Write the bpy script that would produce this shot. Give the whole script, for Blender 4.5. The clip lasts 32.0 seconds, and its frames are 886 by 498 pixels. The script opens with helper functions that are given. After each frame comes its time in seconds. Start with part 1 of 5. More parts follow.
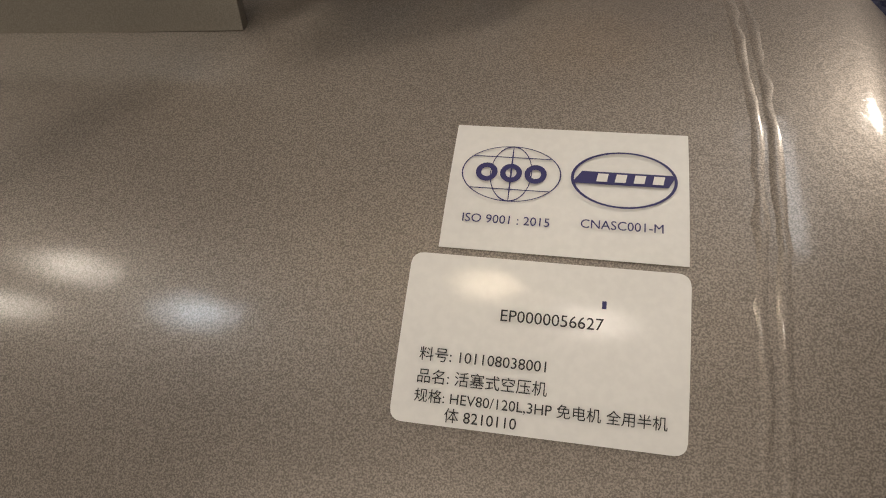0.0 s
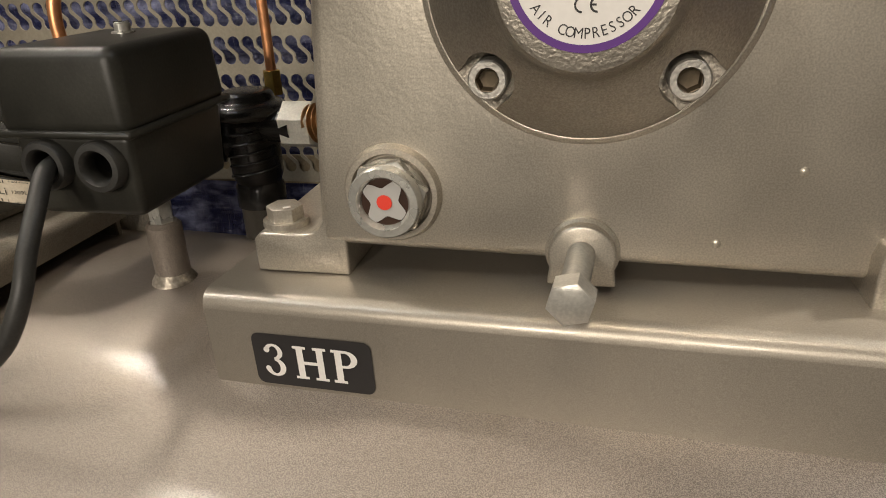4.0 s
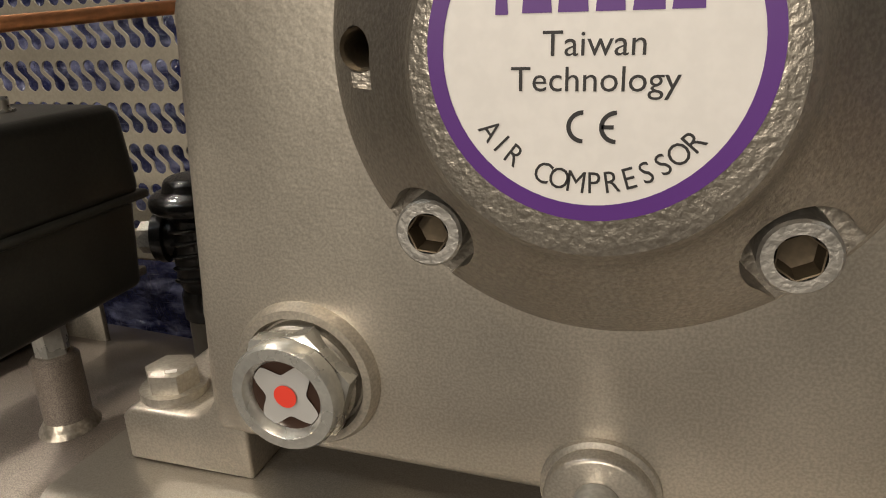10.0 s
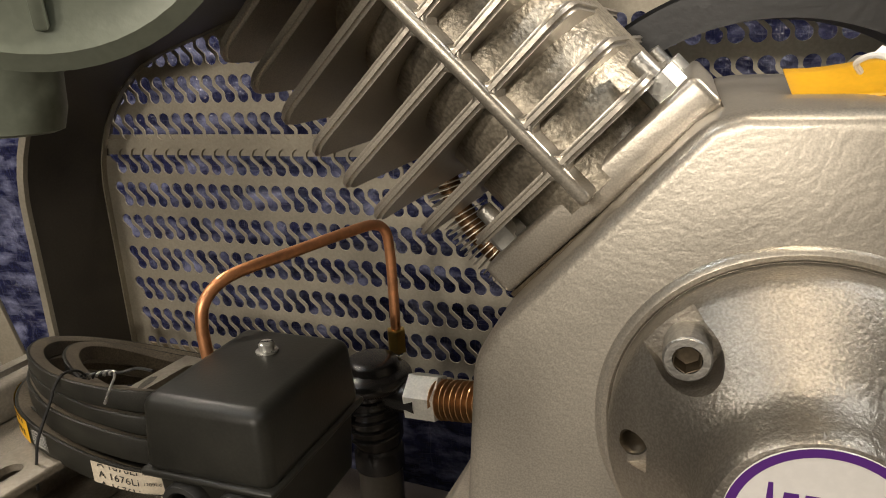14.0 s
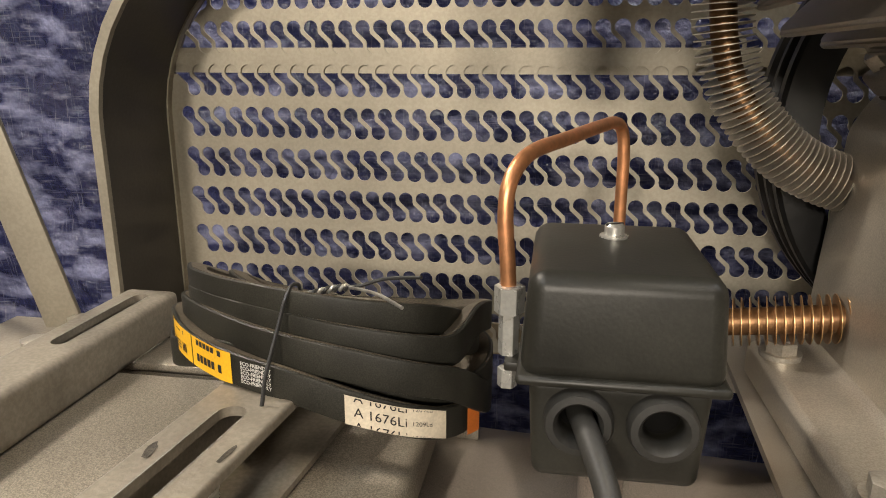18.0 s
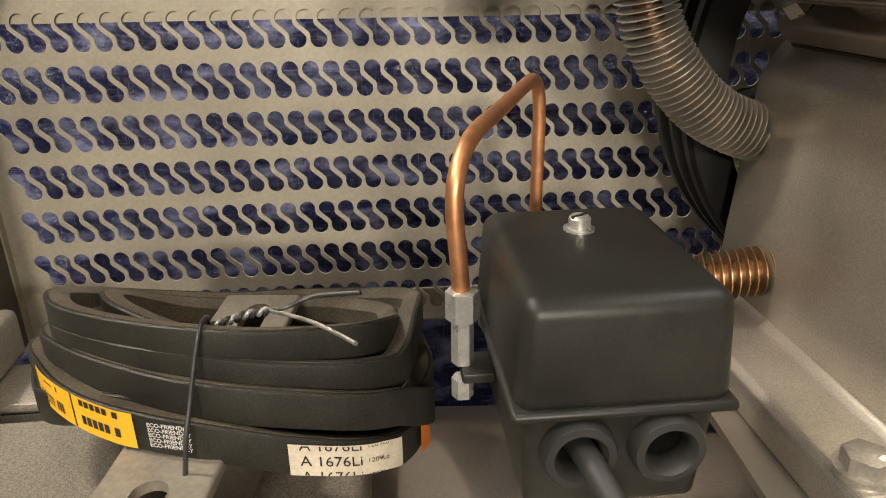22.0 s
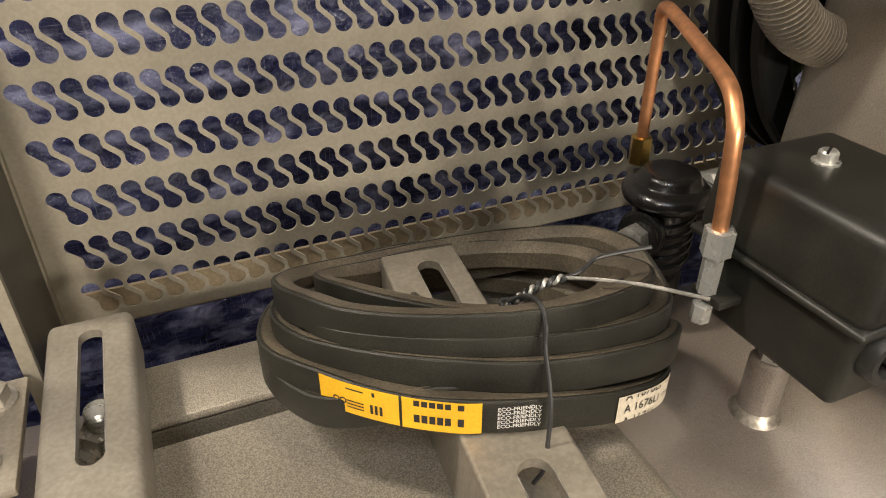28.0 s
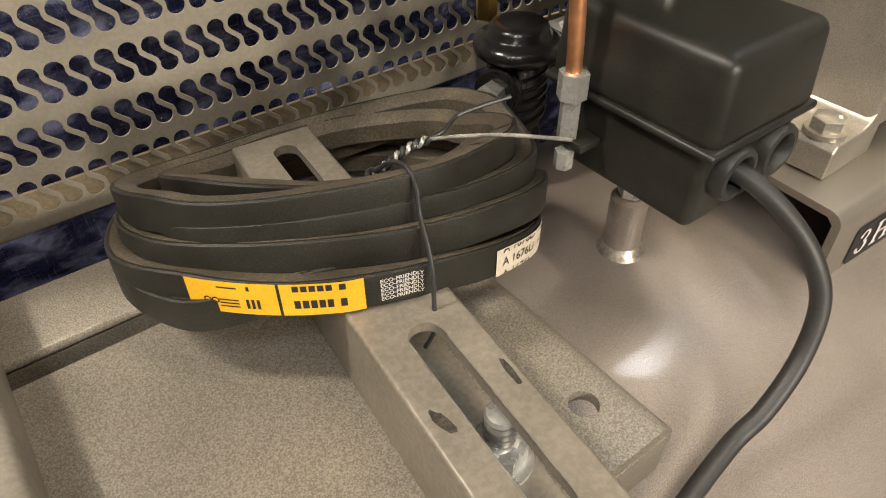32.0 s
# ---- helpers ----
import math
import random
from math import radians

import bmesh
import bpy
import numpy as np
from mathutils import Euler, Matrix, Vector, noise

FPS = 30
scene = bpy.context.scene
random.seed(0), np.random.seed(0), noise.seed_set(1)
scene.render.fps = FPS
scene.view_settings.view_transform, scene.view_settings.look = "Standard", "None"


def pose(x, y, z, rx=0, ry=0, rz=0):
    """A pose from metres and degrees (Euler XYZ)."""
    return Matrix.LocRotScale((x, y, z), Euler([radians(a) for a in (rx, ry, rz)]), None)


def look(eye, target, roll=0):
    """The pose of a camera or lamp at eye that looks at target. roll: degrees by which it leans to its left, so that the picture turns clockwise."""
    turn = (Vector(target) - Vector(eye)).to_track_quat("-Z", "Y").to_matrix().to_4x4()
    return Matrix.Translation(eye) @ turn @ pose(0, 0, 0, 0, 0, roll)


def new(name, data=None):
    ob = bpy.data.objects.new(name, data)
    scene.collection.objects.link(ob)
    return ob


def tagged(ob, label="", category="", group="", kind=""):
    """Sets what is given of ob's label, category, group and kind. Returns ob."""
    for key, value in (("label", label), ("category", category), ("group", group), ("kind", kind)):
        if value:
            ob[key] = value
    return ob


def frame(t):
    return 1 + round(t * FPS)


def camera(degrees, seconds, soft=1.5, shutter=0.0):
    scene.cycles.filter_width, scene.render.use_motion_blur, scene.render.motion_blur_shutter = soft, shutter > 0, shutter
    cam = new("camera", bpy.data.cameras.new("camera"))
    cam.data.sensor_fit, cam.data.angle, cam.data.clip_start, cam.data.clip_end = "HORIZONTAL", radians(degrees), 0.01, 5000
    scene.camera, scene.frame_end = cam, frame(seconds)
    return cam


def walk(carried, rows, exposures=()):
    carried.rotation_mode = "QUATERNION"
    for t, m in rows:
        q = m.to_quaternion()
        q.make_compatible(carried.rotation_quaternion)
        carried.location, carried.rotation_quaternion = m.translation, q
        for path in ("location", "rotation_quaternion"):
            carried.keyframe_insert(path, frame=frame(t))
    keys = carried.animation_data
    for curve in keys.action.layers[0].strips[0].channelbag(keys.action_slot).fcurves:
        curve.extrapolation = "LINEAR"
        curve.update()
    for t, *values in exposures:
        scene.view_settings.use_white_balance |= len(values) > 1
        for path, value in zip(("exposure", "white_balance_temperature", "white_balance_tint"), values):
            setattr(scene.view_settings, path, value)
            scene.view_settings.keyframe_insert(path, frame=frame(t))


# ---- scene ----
cam = camera(65.5, 32.0, soft=1.0)
PATH = [
    (0, (0.364, -0.222, 0.677), (0.191, 1.408, -0.47), -2.4),
    (0.5, (0.354, -0.219, 0.678), (0.18, 1.426, -0.446), -2.1),
    (1, (0.338, -0.221, 0.693), (0.148, 1.449, -0.392), -1.7),
    (1.5, (0.3184, -0.2273, 0.7182), (0.0756, 1.5183, -0.2273), -1.00),
    (2, (0.2837, -0.2405, 0.7419), (0.0066, 1.5288, -0.1483), -1.39),
    (2.5, (0.2446, -0.2564, 0.7705), (-0.1114, 1.5270, -0.0617), -2.02),
    (3, (0.2216, -0.2493, 0.7935), (-0.1219, 1.5557, 0.0036), -1.98),
    (3.5, (0.1787, -0.2221, 0.7775), (-0.1925, 1.5705, -0.0280), -2.20),
    (4, (0.1519, -0.2172, 0.7705), (-0.2834, 1.5621, -0.0325), -2.59),
    (4.5, (0.1316, -0.2049, 0.7580), (-0.3394, 1.5540, -0.0692), -2.76),
    (6.5, (0.111, -0.179, 0.748), (-0.424, 1.568, -0.067), -3.0),
    (7, (0.117, -0.176, 0.754), (-0.404, 1.599, -0.008), -2.7),
    (8, (0.1468, -0.1491, 0.7778), (-0.3707, 1.6335, 0.0332), -2.33),
    (8.5, (0.1637, -0.1173, 0.7747), (-0.2928, 1.6637, -0.0125), -1.57),
    (9, (0.1631, -0.1106, 0.7731), (-0.3214, 1.6776, 0.0197), -1.61),
    (9.5, (0.1584, -0.1081, 0.7663), (-0.3611, 1.6737, 0.0213), -1.96),
    (10, (0.1542, -0.1135, 0.7701), (-0.4256, 1.6810, 0.1041), -2.02),
    (10.5, (0.1577, -0.1198, 0.7787), (-0.4530, 1.6744, 0.1399), -1.98),
    (11, (0.1423, -0.1263, 0.7915), (-0.4861, 1.6708, 0.1790), -1.92),
    (11.5, (0.1496, -0.1297, 0.8006), (-0.4706, 1.6752, 0.2025), -1.56),
    (12, (0.1511, -0.1399, 0.8171), (-0.4773, 1.6635, 0.2233), -1.71),
    (12.5, (0.1478, -0.1470, 0.8298), (-0.4891, 1.6550, 0.2408), -1.89),
    (13, (0.1383, -0.1541, 0.8510), (-0.5102, 1.6469, 0.2716), -2.06),
    (13.5, (0.1298, -0.1626, 0.8700), (-0.5263, 1.6376, 0.2967), -2.49),
    (14, (0.1138, -0.1741, 0.8716), (-0.5457, 1.6257, 0.3008), -2.70),
    (14.5, (0.0897, -0.1800, 0.8523), (-0.5579, 1.6226, 0.2768), -2.39),
    (15, (0.0647, -0.1893, 0.8217), (-0.5656, 1.6247, 0.2629), -1.73),
    (15.5, (0.0406, -0.2025, 0.7986), (-0.6205, 1.6044, 0.2529), -1.69),
    (17.5, (-0.0835, -0.2065, 0.8062), (-0.3885, 1.6970, 0.2737), 0.29),
    (18, (-0.0849, -0.1802, 0.8016), (-0.3981, 1.7248, 0.2790), 0.19),
    (18.5, (-0.0828, -0.1504, 0.7896), (-0.3834, 1.7473, 0.2341), 0.20),
    (19, (-0.0897, -0.1493, 0.7981), (-0.3426, 1.7519, 0.2312), 0.06),
    (19.5, (-0.1047, -0.1612, 0.7936), (-0.2541, 1.7446, 0.2057), -0.17),
    (20, (-0.1082, -0.1627, 0.8049), (-0.1335, 1.7536, 0.2328), -0.59),
    (20.5, (-0.1056, -0.1421, 0.8054), (-0.0365, 1.7751, 0.2403), -0.74),
    (21, (-0.1184, -0.1451, 0.8176), (-0.0315, 1.7732, 0.2585), -1.08),
    (21.5, (-0.1184, -0.1440, 0.8183), (0.0080, 1.7725, 0.2608), -0.86),
    (22, (-0.1256, -0.1361, 0.8197), (0.0371, 1.7097, 0.0670), -0.71),
    (22.5, (-0.1477, -0.1288, 0.8255), (0.0073, 1.6870, 0.0015), -0.83),
    (23, (-0.1666, -0.1143, 0.8263), (-0.0049, 1.6907, -0.0197), -0.92),
    (23.5, (-0.1824, -0.1167, 0.8433), (-0.0284, 1.7007, 0.0228), -1.22),
    (24, (-0.1973, -0.1292, 0.8500), (-0.0211, 1.6055, -0.1297), -0.54),
    (24.5, (-0.2151, -0.1274, 0.8558), (-0.0123, 1.6106, -0.1128), 0.24),
    (26.5, (-0.2958, -0.1020, 0.8542), (0.1651, 1.5353, -0.1978), 0.12),
    (27, (-0.2908, -0.0924, 0.8460), (0.2561, 1.5106, -0.2176), -0.03),
    (27.5, (-0.2833, -0.0856, 0.8454), (0.3426, 1.4933, -0.2108), -0.09),
    (28, (-0.2825, -0.0865, 0.8474), (0.3900, 1.4707, -0.2123), -0.16),
    (28.5, (-0.2859, -0.0804, 0.8515), (0.4943, 1.4244, -0.2100), -0.48),
    (29, (-0.2825, -0.0710, 0.8554), (0.7288, 1.2884, -0.2073), -0.78),
    (29.5, (-0.2805, -0.0674, 0.8536), (0.7319, 1.2865, -0.2152), -0.86),
    (30, (-0.2755, -0.0696, 0.8550), (0.7278, 1.2688, -0.2412), -0.58),
    (30.5, (-0.2751, -0.0647, 0.8527), (0.6514, 1.1685, -0.4205), -0.41),
    (31, (-0.2673, -0.0577, 0.8470), (0.6309, 1.1332, -0.4852), -0.54),
    (31.5, (-0.2663, -0.0618, 0.8441), (0.6300, 1.1354, -0.4839), -0.66),
    (32, (-0.2808, -0.0833, 0.8367), (0.6223, 1.1206, -0.4805), -0.44),
]
walk(cam, [(t, look(eye, target, roll)) for t, eye, target, roll in PATH],
     exposures=((0, -1.4), (1, -1.2), (2, -0.85), (3, -0.4), (7, -0.45), (10, -0.45), (13, -0.6), (15, -0.3), (17.5, 0.15), (24, 0.22), (27, 0.25), (31, 0.38), (32, 0.3)))


# ---------------------------------------------------------------- world and light
world = bpy.data.worlds.new("world")
scene.world = world
world.use_nodes = True
world.node_tree.nodes["Background"].inputs[0].default_value = (1.0, 0.90, 0.78, 1)
world.node_tree.nodes["Background"].inputs[1].default_value = 0.003


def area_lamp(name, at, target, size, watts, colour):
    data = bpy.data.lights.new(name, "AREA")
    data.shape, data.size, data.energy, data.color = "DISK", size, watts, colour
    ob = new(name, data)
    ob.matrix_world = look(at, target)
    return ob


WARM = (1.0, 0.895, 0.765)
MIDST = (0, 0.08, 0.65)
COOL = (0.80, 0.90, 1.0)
# the two largest lamps, far in front, are unseen fill for the front faces
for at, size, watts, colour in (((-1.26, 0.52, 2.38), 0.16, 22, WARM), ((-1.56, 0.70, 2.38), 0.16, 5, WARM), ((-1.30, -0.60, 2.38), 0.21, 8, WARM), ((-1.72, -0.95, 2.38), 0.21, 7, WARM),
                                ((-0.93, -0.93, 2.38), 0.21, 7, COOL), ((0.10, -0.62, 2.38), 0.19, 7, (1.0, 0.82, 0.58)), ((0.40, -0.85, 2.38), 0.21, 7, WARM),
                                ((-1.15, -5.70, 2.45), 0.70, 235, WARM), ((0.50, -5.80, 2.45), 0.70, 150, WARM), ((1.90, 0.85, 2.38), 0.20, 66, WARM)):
    area_lamp("ceiling_or_fill_lamp", at, MIDST, size, watts, colour)
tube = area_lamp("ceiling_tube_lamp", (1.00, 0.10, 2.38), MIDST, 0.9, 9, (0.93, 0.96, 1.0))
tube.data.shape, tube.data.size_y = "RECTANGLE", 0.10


# ---------------------------------------------------------------- materials
def material(name, colour, rough=0.5, metal=0.0, grain=0.0, grain_size=400.0, stain=0.12, stain_size=14.0,
             bump=0.0, bump_size=300.0, coat=0.0, emit=0.0, speck=None, spec=0.5):
    """A paint, metal or plastic with fine grain, broad stains and relief, all in metres."""
    m = bpy.data.materials.new(name)
    m.use_nodes = True
    nt = m.node_tree
    b = nt.nodes["Principled BSDF"]
    b.inputs["Roughness"].default_value, b.inputs["Metallic"].default_value = rough, metal
    b.inputs["Coat Weight"].default_value, b.inputs["Coat Roughness"].default_value = coat, 0.10
    b.inputs["Specular IOR Level"].default_value = spec
    tc = nt.nodes.new("ShaderNodeTexCoord")

    def noise_at(size, detail=4.0):
        n = nt.nodes.new("ShaderNodeTexNoise")
        n.inputs["Scale"].default_value, n.inputs["Detail"].default_value = size, detail
        nt.links.new(tc.outputs["Object"], n.inputs["Vector"])
        return n

    def scaled(c, f):
        return (*[min(1.0, v * f) for v in c], 1)

    broad = noise_at(stain_size, 5)
    ramp = nt.nodes.new("ShaderNodeValToRGB")
    ramp.color_ramp.elements[0].position, ramp.color_ramp.elements[1].position = 0.35, 0.68
    ramp.color_ramp.elements[0].color = scaled(colour, 1 - stain)
    ramp.color_ramp.elements[1].color = scaled(colour, 1 + stain * 0.6)
    nt.links.new(broad.outputs[0], ramp.inputs[0])
    out = ramp.outputs[0]
    if grain:
        fine = noise_at(grain_size, 2)
        gr = nt.nodes.new("ShaderNodeValToRGB")
        gr.color_ramp.elements[0].position, gr.color_ramp.elements[1].position = 0.38, 0.64
        gr.color_ramp.elements[0].color = (1 - grain, 1 - grain, 1 - grain, 1)
        gr.color_ramp.elements[1].color = (1 + grain, 1 + grain, 1 + grain, 1)
        nt.links.new(fine.outputs[0], gr.inputs[0])
        mix = nt.nodes.new("ShaderNodeMix")
        mix.data_type, mix.blend_type = "RGBA", "MULTIPLY"
        mix.inputs[0].default_value = 1.0
        nt.links.new(out, mix.inputs[6])
        nt.links.new(gr.outputs[0], mix.inputs[7])
        out = mix.outputs[2]
    nt.links.new(out, b.inputs["Base Color"])
    rr = nt.nodes.new("ShaderNodeMapRange")
    rr.inputs[3].default_value, rr.inputs[4].default_value = max(0.03, rough - 0.08), min(1.0, rough + 0.1)
    nt.links.new(broad.outputs[0], rr.inputs[0])
    nt.links.new(rr.outputs[0], b.inputs["Roughness"])
    if bump:
        bn = nt.nodes.new("ShaderNodeBump")
        bn.inputs["Strength"].default_value, bn.inputs["Distance"].default_value = bump, 0.0006
        nt.links.new(noise_at(bump_size, 3).outputs[0], bn.inputs["Height"])
        nt.links.new(bn.outputs[0], b.inputs["Normal"])
        if coat:
            cb = nt.nodes.new("ShaderNodeBump")
            cb.inputs["Strength"].default_value, cb.inputs["Distance"].default_value = bump * 0.33, 0.0006
            nt.links.new(noise_at(bump_size * 1.7, 3).outputs[0], cb.inputs["Height"])
            nt.links.new(cb.outputs[0], b.inputs["Coat Normal"])
    if emit:
        b.inputs["Emission Color"].default_value = (*colour, 1)
        b.inputs["Emission Strength"].default_value = emit
    return m


PAINT = (0.28, 0.238, 0.202)
M_TANK = material("tank_paint", PAINT, 0.42, 0.32, 0.36, 2400, 0.10, 9, 0.26, 330, coat=0.44)
M_CAST = material("cast_paint", (0.48, 0.437, 0.367), 0.37, 0.68, 0.12, 1500, 0.14, 22, 0.19, 520, coat=0.35)
M_COVER = material("cover_paint", (0.40, 0.364, 0.309), 0.37, 0.85, 0.14, 1400, 0.2, 25, 0.48, 820)
M_BARREL = material("rough_cast", (0.33, 0.292, 0.228), 0.40, 0.6, 0.25, 700, 0.42, 60, 0.85, 330)
M_BASE = material("base_paint", (0.36, 0.324, 0.272), 0.39, 0.62, 0.12, 2400, 0.14, 9, 0.16, 600, coat=0.25)
M_RAIL = material("rail_paint", (0.285, 0.252, 0.202), 0.45, 0.3, 0.10, 500, 0.2, 30, 0.25, 500)
M_DECK = material("deck_paint", (0.29, 0.257, 0.207), 0.42, 0.4, 0.30, 1700, 0.14, 16, 0.42, 480)
M_GUARD = material("guard_plate", (0.355, 0.320, 0.252), 0.48, 0.5, 0.06, 500, 0.2, 11, 0.08, 300)
# darker than the guard's plate and lip
M_RIM = material("dark_brown_steel", (0.062, 0.054, 0.043), 0.36, 0.2, 0.06, 500, 0.2, 14, 0.15, 300)
M_ZINC = material("zinc", (0.64, 0.63, 0.58), 0.27, 0.68, 0.06, 700, 0.15, 90, 0.12, 800)
# guard metal darkened to brown, so the flange's dim reflection is in its colour
M_FLANGE = material("dim_reflection_flange", (0.27, 0.215, 0.14), 0.45, 0.5, 0.1, 500, 0.3, 20, 0.1, 300)
M_SCREW = material("dull_steel", (0.46, 0.44, 0.40), 0.42, 0.8, 0.12, 900, 0.25, 120, 0.4, 900)
M_STEEL = material("painted_bolt", (0.43, 0.395, 0.335), 0.36, 0.6, 0.1, 900, 0.2, 100, 0.3, 900)
M_BORESHADE = material("bore_shade", (0.012, 0.011, 0.010), 0.7)
M_THREAD = material("bore_wall", (0.11, 0.085, 0.055), 0.45, 0.7, 0.1, 900, 0.2, 100)
M_COPPER = material("copper", (0.85, 0.40, 0.19), 0.38, 0.85, 0.06, 300, 0.22, 60, 0.05, 500)
M_FINTUBE = material("fin_metal", (0.62, 0.56, 0.47), 0.34, 0.7, 0.1, 500, 0.25, 40)
M_FINCOPPER = material("copper_fin", (0.48, 0.29, 0.14), 0.34, 0.8, 0.1, 500, 0.3, 40)
M_CORE = material("dark_core_tube", (0.22, 0.12, 0.055), 0.42, 0.7, 0.1, 500, 0.3, 40)
M_NUT = material("white_zinc", (0.74, 0.72, 0.64), 0.34, 0.25, 0.06, 700, 0.15, 90, 0.1, 800)
M_PALE = material("pale_reflector", (0.50, 0.49, 0.47), 0.4, 0.2)
M_DRAIN = material("pale_bolt", (0.56, 0.54, 0.49), 0.34, 0.55, 0.08, 900, 0.15, 100, 0.15, 900)
M_ORANGE = material("orange_print", (0.75, 0.20, 0.03), 0.5, 0.0, 0.05, 900, 0.15, 60)
M_BRASS = material("brass", (0.72, 0.50, 0.15), 0.3, 1.0, 0.05, 500, 0.15, 90)
M_BLACK = material("black_plastic", (0.025, 0.024, 0.019), 0.40, 0.0, 0.1, 900, 0.38, 32, 0.11, 700, spec=0.4)
M_BLACKCAST = material("black_cast", (0.014, 0.013, 0.012), 0.22, 0.0, 0.1, 400, 0.3, 60, 0.22, 240)
M_WHEEL = material("wheel_black", (0.006, 0.006, 0.006), 0.38, 0.0, 0.1, 400, 0.2, 30, 0.3, 200)
M_RUBBER = material("belt_rubber", (0.024, 0.023, 0.018), 0.46, 0.0, 0.3, 1800, 0.42, 34, 0.22, 1600, spec=0.32)
M_RUBBER2 = material("belt_inside", (0.105, 0.085, 0.058), 0.62, 0.0, 0.25, 900, 0.4, 40, 0.5, 900)
M_CABLE = material("cable_sheath", (0.032, 0.031, 0.028), 0.48, 0.0, 0.1, 900, 0.2, 40, 0.1, 900)
M_WIRE = material("tie_wire", (0.05, 0.05, 0.05), 0.35, 0.4, 0.1, 900)
M_YELLOW = material("yellow_print", (0.86, 0.47, 0.02), 0.45, 0.0, 0.05, 900, 0.1, 60)
M_INK = material("black_ink", (0.02, 0.018, 0.018), 0.5)
M_INKBLUE = material("navy_ink", (0.035, 0.03, 0.13), 0.5)
M_PURPLE = material("purple_ink", (0.10, 0.022, 0.21), 0.4)
M_LABEL = material("white_label", (0.80, 0.77, 0.73), 0.38, 0.0, 0.02, 500, 0.04, 30, 0.05, 300, coat=0.3)
M_PAPER = material("cream_label", (0.66, 0.58, 0.45), 0.6, 0.0, 0.06, 900, 0.15, 60)
M_GREYINK = material("grey_print", (0.62, 0.61, 0.57), 0.6)
M_RED = material("red_dot", (0.80, 0.06, 0.035), 0.4)
M_BLUE = material("blue_lever", (0.05, 0.13, 0.45), 0.35, 0.0, 0.03, 500, 0.15, 40, 0.1, 400)
M_YELLOWKNOB = material("yellow_plastic", (0.80, 0.42, 0.02), 0.35, 0.0, 0.03, 500, 0.1, 40)
M_OIL = material("oil_dark", (0.05, 0.028, 0.02), 0.15)
M_WELD = material("weld_bead", (0.45, 0.40, 0.33), 0.35, 0.6, 0.2, 500, 0.3, 90, 0.8, 250)
M_WALL = material("wall_paint", (0.040, 0.036, 0.031), 0.8, 0.0, 0.05, 60, 0.1, 2)
M_FLOOR = material("floor_concrete", (0.035, 0.032, 0.028), 0.7, 0.0, 0.12, 90, 0.2, 3, 0.3, 40)
M_CEIL = material("ceiling_paint", (0.08, 0.073, 0.066), 0.9, 0.0, 0.03, 60, 0.06, 2)


